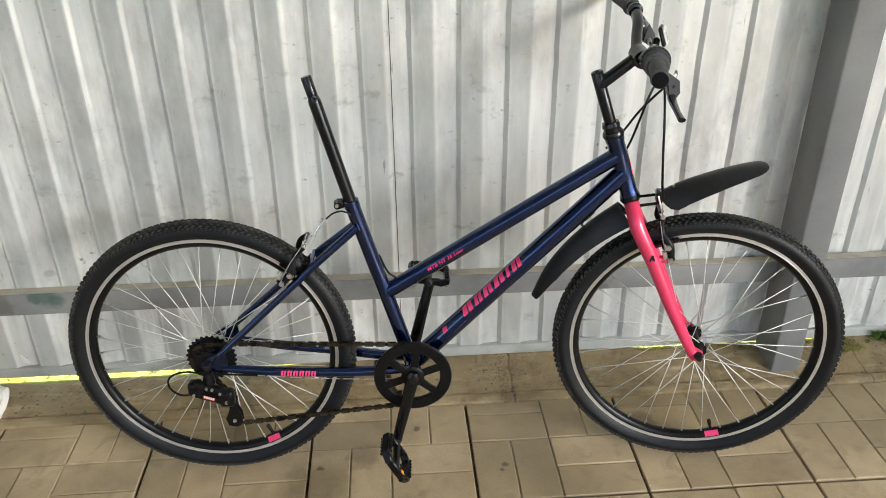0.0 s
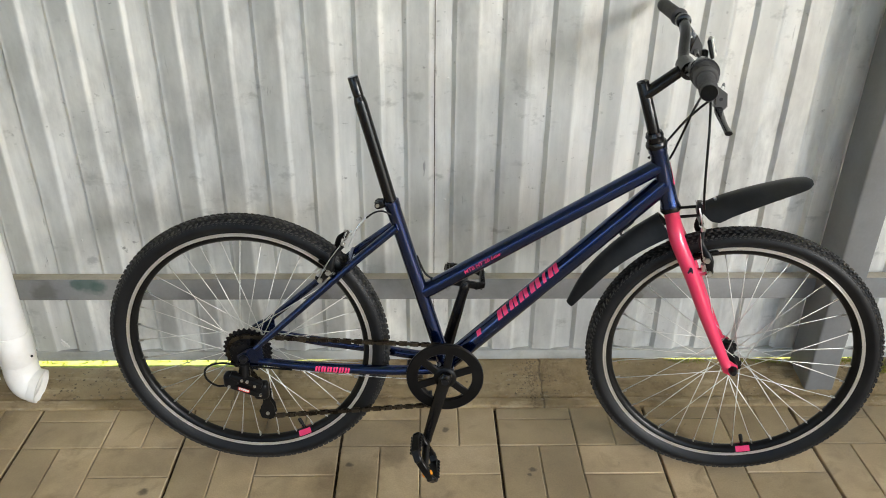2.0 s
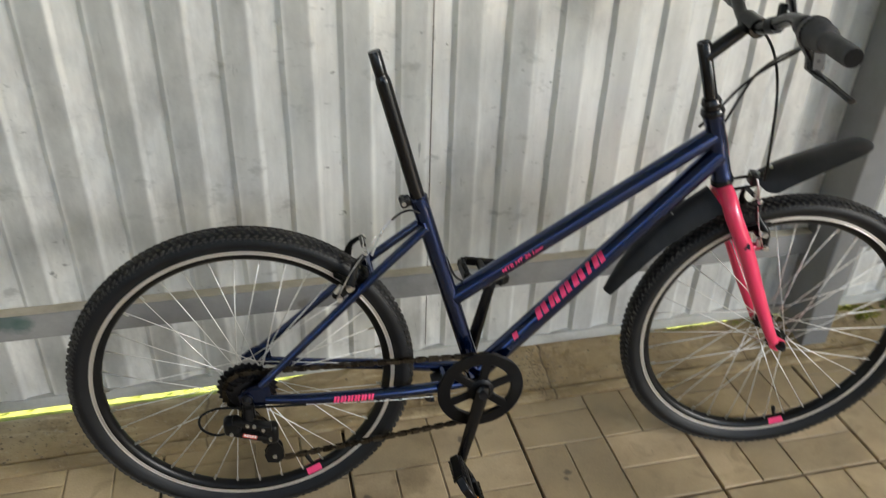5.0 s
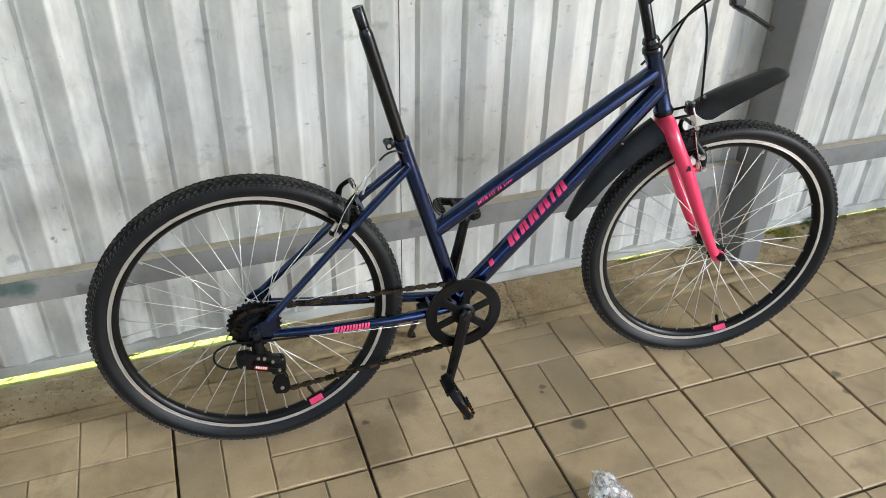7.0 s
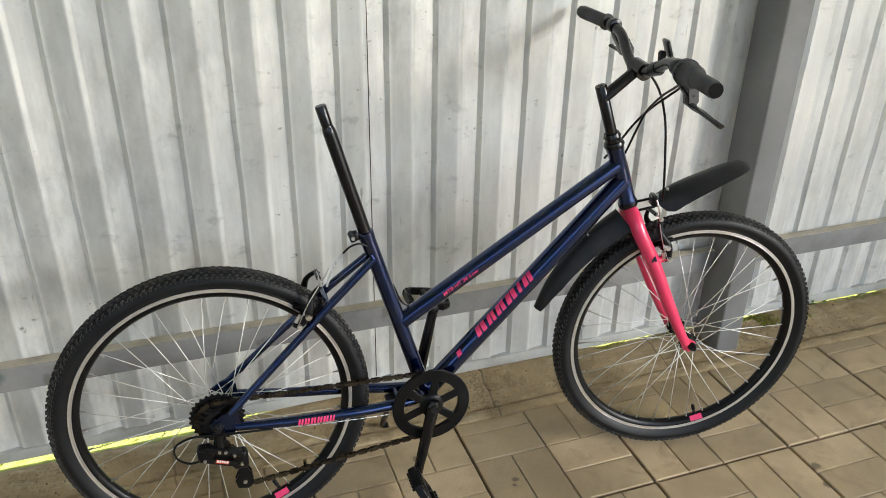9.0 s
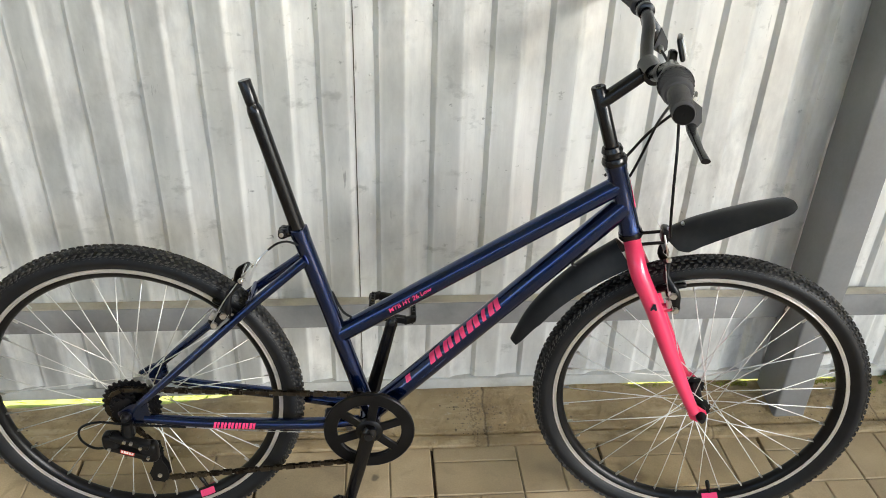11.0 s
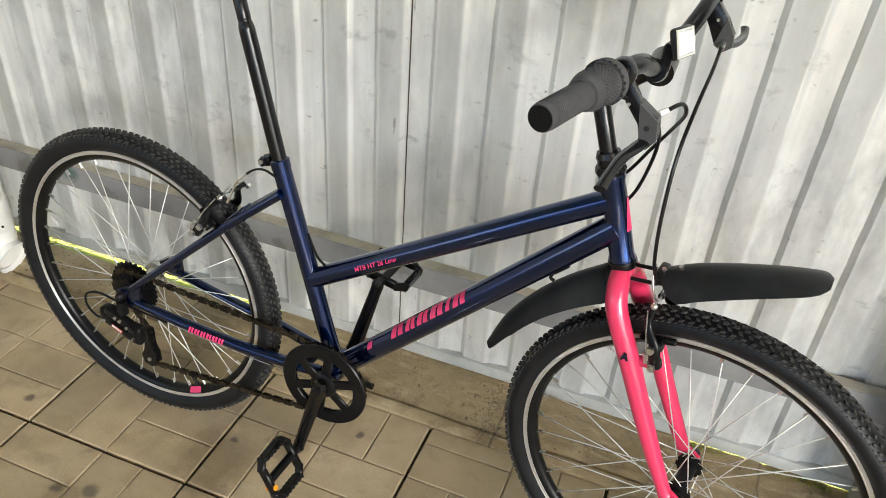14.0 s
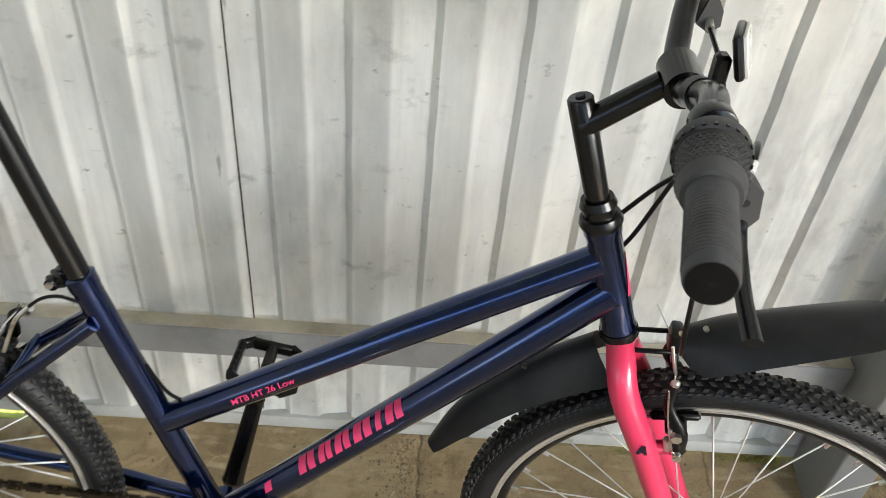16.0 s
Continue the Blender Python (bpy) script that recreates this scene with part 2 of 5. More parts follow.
def make_frame_paint():
    m = material("navy_frame_paint", (0.006, 0.016, 0.07), 0.25, 0.95, 1.0, 0.3)
    fl = noise_of(m, coords(m), 900, 2, 0.6)
    col = ramp(m, fl, [(0.35, (0.0026, 0.0125, 0.062)), (0.7, (0.0055, 0.0275, 0.130))])
    link(m, col, bsdf(m).inputs["Base Color"])
    bsdf(m).inputs["Coat Roughness"].default_value = 0.03
    return m


def make_rubber(name, base, dusty, rough=0.75):
    m = material(name, base, rough, 0.0, 0.0, 0.22)
    v = coords(m)
    n = noise_of(m, v, 22, 5, 0.6)
    col = ramp(m, n, [(0.38, base), (0.75, dusty)])
    link(m, col, bsdf(m).inputs["Base Color"])
    bump(m, noise_of(m, v, 320, 3), 0.25, 0.0006)
    return m


def make_metal(name, base, rough):
    m = material(name, base, rough, 1.0)
    n = noise_of(m, coords(m), 60, 4)
    link(m, ramp(m, n, [(0.3, (rough * 0.75,) * 3), (0.7, (rough * 1.4,) * 3)]), bsdf(m).inputs["Roughness"])
    return m


def make_grass():
    m = material("sunlit_grass", (0.16, 0.21, 0.03), 0.6)
    g = m.node_tree.nodes.new("ShaderNodeNewGeometry").outputs["Random Per Island"]
    link(m, ramp(m, g, [(0, (0.16, 0.22, 0.02)), (0.6, (0.28, 0.32, 0.03)), (1, (0.38, 0.34, 0.06))]), bsdf(m).inputs["Base Color"])
    bsdf(m).inputs["Subsurface Weight"].default_value = 0.0
    return m


def make_soil():
    m = material("turf_soil", (0.16, 0.17, 0.04), 0.9)
    n = noise_of(m, coords(m), 14, 6, 0.65)
    link(m, ramp(m, n, [(0.3, (0.15, 0.18, 0.03)), (0.7, (0.32, 0.34, 0.06))]), bsdf(m).inputs["Base Color"])
    return m


SHEET = make_sheet_metal()
RAIL_PAINT = make_worn_paint("grey_rail_paint", (0.25, 0.25, 0.248), (0.19, 0.19, 0.19), (0.31, 0.31, 0.302))
STRIP_PAINT = make_worn_paint("pale_strip_paint", (0.44, 0.45, 0.43), (0.30, 0.30, 0.28), (0.54, 0.55, 0.53))
POST_PAINT = make_worn_paint("grey_post_paint", (0.200, 0.203, 0.206), (0.172, 0.172, 0.171), (0.238, 0.240, 0.242), 4.0, 0.45)
b = bsdf(RAIL_PAINT).inputs["Base Color"]
pos = RAIL_PAINT.node_tree.nodes.new("ShaderNodeNewGeometry").outputs["Position"]
col = stains(RAIL_PAINT, pos, b.links[0].from_socket, RAIL_GRIME, (0.11, 0.10, 0.085), 0.55, 0.05)
link(RAIL_PAINT, stains(RAIL_PAINT, pos, col, RAIL_MARKS, (0.045, 0.10, 0.085), 0.7, 0.03), b)
PAVER = make_paver(False)
PAVER_JOINED = make_paver(True)
BED = make_worn_paint("joint_dirt_gap_shade", (0.075, 0.06, 0.042), (0.03, 0.025, 0.018), (0.13, 0.105, 0.075), 20.0, 0.95)
SAND = make_worn_paint("joint_sand", (0.30, 0.25, 0.175), (0.11, 0.09, 0.06), (0.42, 0.36, 0.26), 9.0, 0.95)
CONCRETE = make_concrete()
DUST = make_worn_paint("rail_dust", (0.46, 0.42, 0.35), (0.34, 0.31, 0.26), (0.52, 0.48, 0.41), 12.0, 0.9)
OUTER_GROUND = make_worn_paint("outer_ground", (0.055, 0.055, 0.057), (0.04, 0.04, 0.041), (0.075, 0.074, 0.073), 3.0, 0.9)
GRASS = make_grass()
SOIL = make_soil()
PLASTER = make_worn_paint("unseen_wall_plaster", (0.60, 0.57, 0.50), (0.50, 0.47, 0.41), (0.66, 0.63, 0.57), 2.0, 0.9)
ROOFING = make_worn_paint("canopy_sheet", (0.42, 0.42, 0.41), (0.34, 0.34, 0.33), (0.48, 0.48, 0.47), 2.0, 0.7)
PVC = make_worn_paint("white_pvc", (0.86, 0.85, 0.83), (0.78, 0.76, 0.73), (0.88, 0.875, 0.87), 9.0, 0.38)
WHITE_WIRE = make_worn_paint("white_wire_coating", (0.72, 0.71, 0.67), (0.55, 0.52, 0.46), (0.80, 0.79, 0.76), 30.0, 0.5)
FRAME = make_frame_paint()
PINK = material("pink_gloss_paint", (0.80, 0.040, 0.125), 0.28, 0.0, 0.6)
PINK_DECAL = material("pink_decal", (0.80, 0.045, 0.17), 0.38)
NAVY_DECAL = material("dark_decal", (0.008, 0.010, 0.024), 0.4)
GLOSS_BLACK = material("black_gloss_paint", (0.004, 0.004, 0.0048), 0.23, 0.0, 0.0, 0.42)
BLACK = make_rubber("black_plastic", (0.004, 0.004, 0.0045), (0.009, 0.009, 0.009), 0.30)
GUARD = make_rubber("mudguard_plastic", (0.014, 0.0148, 0.0165), (0.025, 0.026, 0.028), 0.42)
GRIP = make_rubber("grey_grip_rubber", (0.062, 0.061, 0.064), (0.095, 0.094, 0.098), 0.58)
TYRE = make_rubber("tyre_rubber", (0.0062, 0.0070, 0.0085), (0.012, 0.0125, 0.0135), 0.46)
bsdf(TYRE).inputs["Specular IOR Level"].default_value = 0.28
TREAD = make_rubber("dusty_tread_rubber", (0.032, 0.0315, 0.031), (0.072, 0.068, 0.062), 0.58)
SILVER = material("brushed_rim_alloy", (0.80, 0.80, 0.80), 0.28, 0.85)
SPOKE_STEEL = material("zinc_spoke_steel", (0.76, 0.76, 0.73), 0.42, 0.45)
STEEL = make_metal("bright_steel", (0.66, 0.66, 0.65), 0.30)
CHAIN_STEEL = make_metal("oily_chain_steel", (0.10, 0.085, 0.065), 0.36)
link(CHAIN_STEEL, ramp(CHAIN_STEEL, CHAIN_STEEL.node_tree.nodes.new("ShaderNodeNewGeometry").outputs["Random Per Island"], [(0.0, (0.028, 0.024, 0.020)), (1.0, (0.12, 0.102, 0.080))]), bsdf(CHAIN_STEEL).inputs["Base Color"])
DARK_STEEL = make_metal("dark_sprocket_steel", (0.045, 0.045, 0.05), 0.42)
WHITE_LENS = material("white_reflector", (0.85, 0.85, 0.84), 0.15, 0.0, 0.5)
LEVER = material("lever_grey_plastic", (0.060, 0.060, 0.062), 0.42, 0.0, 0.0, 0.4)
AMBER = material("amber_reflector", (0.95, 0.33, 0.02), 0.2, 0.0, 0.5)
RED_LABEL = material("red_label", (0.62, 0.05, 0.03), 0.4)
PALE_LABEL = material("pale_label", (0.75, 0.74, 0.72), 0.4)
FOIL = make_metal("crumpled_foil", (0.82, 0.83, 0.86), 0.25)
DARK_HOLE = material("unlit_hole", (0.001, 0.001, 0.001), 0.9)
LEAF = material("weed_leaf", (0.11, 0.19, 0.03), 0.5)


# ---- mesh helpers ----
def part(name, bm, mat, parent, label="", smooth=True):
    me = bpy.data.meshes.new(name)
    bm.to_mesh(me)
    bm.free()
    me.materials.append(mat)
    if smooth:
        me.shade_smooth()
        me.set_sharp_from_angle(angle=radians(38))
    ob = new(name, me)
    ob.parent = parent
    return tagged(ob, label)


def empty(name, m=None):
    ob = new(name)
    if m is not None:
        ob.matrix_world = m
    return ob


def box(bm, size, m=Matrix(), bevel=0.0, seg=1):
    r = bmesh.ops.create_cube(bm, size=1.0, matrix=m @ Matrix.Diagonal((*size, 1)))
    if bevel:
        edges = list({e for v in r["verts"] for e in v.link_edges})
        bmesh.ops.bevel(bm, geom=edges, offset=bevel, segments=seg, affect='EDGES', profile=0.5)


def catmull(pts, steps):
    pts = [Vector(p) for p in pts]
    if len(pts) < 3 or steps < 2:
        return pts
    out = []
    for i in range(len(pts) - 1):
        p0, p1, p2, p3 = pts[max(i - 1, 0)], pts[i], pts[i + 1], pts[min(i + 2, len(pts) - 1)]
        for k in range(steps):
            t = k / steps
            out.append(0.5 * (2 * p1 + (p2 - p0) * t + (2 * p0 - 5 * p1 + 4 * p2 - p3) * t * t + (3 * p1 - p0 - 3 * p2 + p3) * t ** 3))
    out.append(pts[-1])
    return out


def tube(bm, pts, radius, seg=16, steps=1, caps=True, flat=1.0):
    """A tube along points; radius: one number or one per given point; flat squeezes its second cross axis."""
    n = len(pts)
    radii = [radius] * n if isinstance(radius, (int, float)) else list(radius)
    path = catmull(pts, steps)
    if len(path) != n:
        idx = [i / (len(path) - 1) * (n - 1) for i in range(len(path))]
        radii = [radii[int(f)] + (radii[min(int(f) + 1, n - 1)] - radii[int(f)]) * (f - int(f)) for f in idx]
    rings, u = [], None
    for i, p in enumerate(path):
        d = (path[min(i + 1, len(path) - 1)] - path[max(i - 1, 0)]).normalized()
        if u is None:
            ref = Vector((0, 1, 0)) if abs(d.y) < 0.9 else Vector((0, 0, 1))
            u = d.cross(ref).normalized()
        else:
            u = (u - d * u.dot(d)).normalized()
        w = d.cross(u)
        rings.append([bm.verts.new(p + radii[i] * (math.cos(a) * u + flat * math.sin(a) * w)) for a in (2 * math.pi * k / seg for k in range(seg))])
    for a, b in zip(rings, rings[1:]):
        for k in range(seg):
            bm.faces.new((a[k], a[(k + 1) % seg], b[(k + 1) % seg], b[k]))
    if caps:
        bm.faces.new(rings[0][::-1])
        bm.faces.new(rings[-1])
    return rings


def tube_part(name, pts, radius, mat, parent, label="", seg=16, steps=1, flat=1.0):
    bm = bmesh.new()
    tube(bm, pts, radius, seg, steps, True, flat)
    return part(name, bm, mat, parent, label)


def lathe(bm, profile, seg=48, m=Matrix(), closed=False):
    """Turns (radius, y) points round the y axis."""
    rings = []
    for k in range(seg):
        a = 2 * math.pi * k / seg
        rings.append([bm.verts.new(m @ Vector((r * math.cos(a), y, r * math.sin(a)))) for r, y in profile])
    n = len(profile)
    for k in range(seg):
        a, b = rings[k], rings[(k + 1) % seg]
        for i in range(n if closed else n - 1):
            j = (i + 1) % n
            bm.faces.new((a[i], a[j], b[j], b[i]))
    bmesh.ops.recalc_face_normals(bm, faces=bm.faces)


def slab(bm, outline, y0, y1, m=Matrix()):
    """A plate: an outline of (x, z) points between two y."""
    a = [bm.verts.new(m @ Vector((x, y0, z))) for x, z in outline]
    b = [bm.verts.new(m @ Vector((x, y1, z))) for x, z in outline]
    n = len(outline)
    bm.faces.new(a)
    bm.faces.new(b[::-1])
    for i in range(n):
        bm.faces.new((a[i], b[i], b[(i + 1) % n], a[(i + 1) % n]))
    bmesh.ops.recalc_face_normals(bm, faces=bm.faces)


def prism_between(bm, a, b, wide, deep, bevel=0.0):
    """A bar with a rectangular section from a to b; wide lies in the x-z plane, deep along y."""
    a, b = Vector(a), Vector(b)
    d = (b - a).normalized()
    side = d.cross(Vector((0, 1, 0))).normalized()
    up = side.cross(d)
    m = Matrix((( d.x, side.x, up.x, 0), (d.y, side.y, up.y, 0), (d.z, side.z, up.z, 0), (0, 0, 0, 1)))
    box(bm, ((b - a).length, wide, deep), Matrix.Translation((a + b) / 2) @ m, bevel)


# ---- fence ----
FENCE_Y = 1.93
PITCH, CREST0, RIB = 0.117, 0.0377, 0.0132
fence = tagged(empty("fence"), "weathered pale grey corrugated metal fence with steel rail and post", "fence", kind="structure")


PHASE2 = 0.030


def rib_depth(x):
    """How far the sheet stands out towards the yard, at x along the fence."""
    f = ((x - CREST0 - (PHASE2 if x > 1.085 else 0.0)) / PITCH) % 1.0
    if f < 0.09:
        return 0.80 * f / 0.09
    if f < 0.54:
        return 0.80 + 0.20 * (f - 0.09) / 0.45
    if f < 0.62:
        return 1.0 - 0.48 * (f - 0.54) / 0.08
    return 0.52 * ((1.0 - f) / 0.38) ** 1.4


def sheet(x0, x1, y, z0, z1, depth=RIB):
    stops = [0.0, 0.02, 0.075, 0.09, 0.11, 0.30, 0.51, 0.54, 0.56, 0.60, 0.62, 0.64, 0.68, 0.74, 0.82, 0.92, 0.98]
    xs = {x0, x1}
    c0 = CREST0 + (PHASE2 if x0 > 1.085 else 0.0)
    k = math.floor((x0 - c0) / PITCH) - 1
    while c0 + k * PITCH < x1:
        xs |= {c0 + (k + f) * PITCH for f in stops}
        k += 1
    xs = sorted(x for x in xs if x0 <= x <= x1)
    rows = 44
    bm = bmesh.new()
    grid = []
    for layer in (0, 1):
        g = []
        for x in xs:
            col = []
            for j in range(rows + 1):
                z = z0 + (z1 - z0) * j / rows
                wob = 0.0016 * noise.noise(Vector((x * 9, y * 3, z * 2.2))) + 0.0009 * noise.noise(Vector((x * 55, 4.0, z * 17)))
                sway = 0.0016 * noise.noise(Vector((round(x / 0.03) * 1.7, 9.0, z * 5.5))) + 0.0012 * noise.noise(Vector((round(x / 0.03) * 3.1, 2.0, z * 21)))
                col.append(bm.verts.new((x + sway * (0 if x in (x0, x1) else 1), y - depth * rib_depth(x) + wob + layer * 0.0012, z)))
            g.append(col)
        grid.append(g)
    for layer, g in enumerate(grid):
        for a, b in zip(g, g[1:]):
            for j in range(rows):
                f = (a[j], b[j], b[j + 1], a[j + 1])
                bm.faces.new(f if layer == 0 else f[::-1])
    f0, f1 = grid
    for j in range(rows):
        bm.faces.new((f0[0][j], f0[0][j + 1], f1[0][j + 1], f1[0][j]))
        bm.faces.new((f0[-1][j + 1], f0[-1][j], f1[-1][j], f1[-1][j + 1]))
    for i in range(len(xs) - 1):
        bm.faces.new((f0[i][0], f1[i][0], f1[i + 1][0], f0[i + 1][0]))
        bm.faces.new((f0[i][-1], f0[i + 1][-1], f1[i + 1][-1], f1[i][-1]))
    return bm


SHEET_Z0, SHEET_Z1 = 0.058, 2.05
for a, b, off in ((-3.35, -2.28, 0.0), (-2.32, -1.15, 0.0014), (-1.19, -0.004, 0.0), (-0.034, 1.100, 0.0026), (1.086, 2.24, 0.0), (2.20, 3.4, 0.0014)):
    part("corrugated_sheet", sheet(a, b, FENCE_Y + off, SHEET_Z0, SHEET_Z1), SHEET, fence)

# dark strip set along the overlap to draw its shadow line
bm = bmesh.new()
box(bm, (0.0015, 0.0030, SHEET_Z1 - 0.075), Matrix.Translation((-0.0022, FENCE_Y - 0.0062, 0.0375 + SHEET_Z1 / 2)), 0.0004)
part("lap_seam", bm, BED, fence, "thin dark strip for the shadow gap at the sheet overlap")

RAIL_Z0, RAIL_Z1, RAIL_Y0, RAIL_Y1 = 0.258, 0.321, 1.884, 1.9160


def bar_x(name, x0, x1, y0, y1, z0, z1, mat, parent, bevel=0.003, label=""):
    bm = bmesh.new()
    box(bm, (x1 - x0, y1 - y0, z1 - z0), Matrix.Translation(((x0 + x1) / 2, (y0 + y1) / 2, (z0 + z1) / 2)), bevel, 2)
    return part(name, bm, mat, parent, label)


POST_X0, POST_X1, POST_Y0, POST_Y1 = 1.036, 1.117, 1.800, 1.9160
for a, b in ((-3.3, POST_X0 + 0.0015), (POST_X1 + 0.0005, 3.35)):
    bar_x("rail", a, b - 0.002, RAIL_Y0, RAIL_Y1, RAIL_Z0, RAIL_Z1, RAIL_PAINT, fence)
    bar_x("rail", a, b - 0.002, RAIL_Y0, RAIL_Y1, 1.72, 1.78, RAIL_PAINT, fence)
    bar_x("rail_dust", a + 0.001, b - 0.003, RAIL_Y0 + 0.003, RAIL_Y1 - 0.0005, RAIL_Z1 + 0.0001, RAIL_Z1 + 0.0012, DUST, fence, 0.0, "thin pale dust on the rail")
bar_x("bottom_strip", -3.3, 3.35, FENCE_Y - 0.0165, FENCE_Y + 0.0050, 0.036, 0.066, STRIP_PAINT, fence, 0.001)
bm = bmesh.new()
box(bm, (POST_X1 - POST_X0, POST_Y1 - POST_Y0, 2.16), Matrix.Translation(((POST_X0 + POST_X1) / 2, (POST_Y0 + POST_Y1) / 2, 1.07)), 0.006, 3)
part("post", bm, POST_PAINT, fence, "square grey steel post")
bm = bmesh.new()
box(bm, (POST_X1 - POST_X0, POST_Y1 - POST_Y0, 2.16), Matrix.Translation((-1.9, (POST_Y0 + POST_Y1) / 2, 1.07)), 0.006, 3)
part("post", bm, POST_PAINT, fence)


def screw(x, z, y):
    bm = bmesh.new()
    lathe(bm, [(0.0, -0.0025), (0.0014, -0.0025), (0.0022, -0.0012), (0.0024, 0.003)], 8, Matrix.Translation((x, y, z)))
    part("screw", bm, SPOKE_STEEL, fence)


for x, z in ((0.03, 0.856), (0.025, 0.536), (0.03, 1.25), (-0.93, 0.42), (1.32, 0.62)):
    screw(x, z, FENCE_Y - 0.0005 - RIB * rib_depth(x))

# a splash of white paint low on the sheet
bm = bmesh.new()
for cx, cz, r in ((-1.050, 0.092, 0.006), (-1.046, 0.084, 0.008), (-1.040, 0.077, 0.005), (-1.052, 0.100, 0.003)):
    y = FENCE_Y - 0.0012 - RIB * rib_depth(cx)
    slab(bm, [(cx + r * (0.8 + 0.3 * math.sin(k * 2.3 + cx * 90)) * math.cos(math.tau * k / 12), cz + r * 1.2 * (0.8 + 0.3 * math.cos(k * 1.7)) * math.sin(math.tau * k / 12)) for k in range(12)], y, y + 0.002)
part("paint_splash", bm, PVC, fence, "small splash of white paint", False)

# ---- ground ----
# concrete strip along the fence foot, with a trowelled lip at the paving
X0, X1 = -3.3, 3.4
bm = bmesh.new()
ys = [1.740, 1.743, 1.748, 1.757, 1.765, 1.771, 1.777] + [1.783 + 0.0056 * i for i in range(24)] + [1.918]
prof = [-0.02, 0.006, 0.008, 0.010, 0.0095, 0.009, -0.001] + [0.003 + 0.017 * (i / 23) ** 0.8 for i in range(24)] + [-0.03]
nx = 1150
grid = []
for i in range(nx + 1):
    x = X0 + (X1 - X0) * i / nx
    col = []
    for y, z in zip(ys, prof):
        rough = 0.0045 * noise.noise(Vector((x * 7, y * 9, 0.3))) + 0.0022 * noise.noise(Vector((x * 33, y * 33, 1.3)))
        if y < 1.779:
            rough *= 0.45
        rough += (-0.006 + 0.0185 / (1.0 + math.exp(-(x + 0.41) * 18.0)) - 0.004 / (1.0 + math.exp(-(x - 0.62) * 18.0)) + 0.0025 * noise.noise(Vector((x * 5.0, 3.0, 8.0)))) * max(0.0, (y - 1.80) / 0.118)
        if y > 1.78:
            rough += 0.0045 * max(0.0, noise.noise(Vector((x * 6 + y * 14, y * 60 - x * 9, 2.3))))
            rough += 0.0022 * noise.noise(Vector((x * 75, y * 75, 4.4))) + 0.0055 * max(0.0, noise.noise(Vector((x * 48, y * 48, 7.7))) - 0.38)
        under = (0.0135 / (1.0 + math.exp(-(x + 0.41) * 18.0)) - 0.005 / (1.0 + math.exp(-(x - 0.62) * 18.0))) if y > 1.91 else 0.0
        wander = under + 0.005 * noise.noise(Vector((x * 3.5, 0.2, 5.0)))
        crack = -0.0025 if abs(x - 0.300) < 0.003 and y > 1.779 else 0
        col.append(bm.verts.new((x, y + wander, z + rough + crack)))
    grid.append(col)
for a, b in zip(grid, grid[1:]):
    for j in range(len(ys) - 1):
        bm.faces.new((a[j], b[j], b[j + 1], a[j + 1]))
grid = [[v.co.copy() for v in col] for col in grid]
edge = part("concrete_edge", bm, CONCRETE, None)
tagged(edge, "rough brown concrete strip along the fence foot", "concrete edging", kind="structure")

# grit: small stones lying on the strip
STONE = make_worn_paint("grit_stone", (0.20, 0.155, 0.10), (0.10, 0.075, 0.048), (0.36, 0.30, 0.21), 60.0, 0.9)
bm = bmesh.new()
rnd = random.Random(21)
for k in range(620):
    x = rnd.choice((rnd.uniform(-1.6, 1.9), rnd.gauss(-0.93, 0.10), rnd.gauss(1.30, 0.16), rnd.gauss(0.27, 0.03)))
    i, j = round((x - X0) / (X1 - X0) * nx), rnd.randrange(7, 29)
    base = grid[i][j]
    r = 0.0011 + 0.0026 * rnd.random() ** 3
    turn = Matrix.Rotation(rnd.uniform(0, math.tau), 4, 'Z') @ Matrix.Diagonal((rnd.uniform(0.8, 1.5), 1.0, rnd.uniform(0.5, 0.8), 1.0))
    bmesh.ops.create_icosphere(bm, subdivisions=1, radius=r, matrix=Matrix.Translation(base + Vector((0, 0, r * 0.25))) @ turn)
tagged(part("grit", bm, STONE, None, smooth=False), "small brown stones and grit on the concrete strip", "grit", kind="stuff")

# turf behind the fence
bm = bmesh.new()
box(bm, (60, 40, 0.1), Matrix.Translation((0, 21.919, -0.045)))
tagged(part("ground", bm, SOIL, None, smooth=False), "sunlit green turf behind the fence", "ground", kind="structure")
# unseen outer ground, kept dark and neutral so it bounces little light
bm = bmesh.new()
box(bm, (60, 40, 0.1), Matrix.Translation((0, -18.081, -0.112)))
tagged(part("ground", bm, OUTER_GROUND, None, smooth=False), "unseen dark ground beyond the paved yard", "ground", kind="structure")
bm = bmesh.new()
rnd = random.Random(5)
for k in range(5200):
    x, y = rnd.uniform(-2.6, 2.6), 1.945 + 0.45 * rnd.random() ** 1.5
    h, w = rnd.uniform(0.015, 0.05), rnd.uniform(0.0015, 0.003)
    a = rnd.uniform(0, math.tau)
    dx, dy = math.cos(a) * w, math.sin(a) * w
    lx, ly = rnd.uniform(-0.03, 0.03), rnd.uniform(-0.035, 0.015)
    p = [bm.verts.new(q) for q in ((x - dx, y - dy, 0.0), (x + dx, y + dy, 0.0), (x + dx * 0.6 + lx * 0.5, y + dy * 0.6 + ly * 0.5, h * 0.6), (x + lx, y + ly, h), (x - dx * 0.6 + lx * 0.5, y - dy * 0.6 + ly * 0.5, h * 0.6))]
    bm.faces.new(p)
tagged(part("grass", bm, GRASS, None, smooth=False), "short sunlit yellow-green grass behind the fence", "grass", kind="stuff")


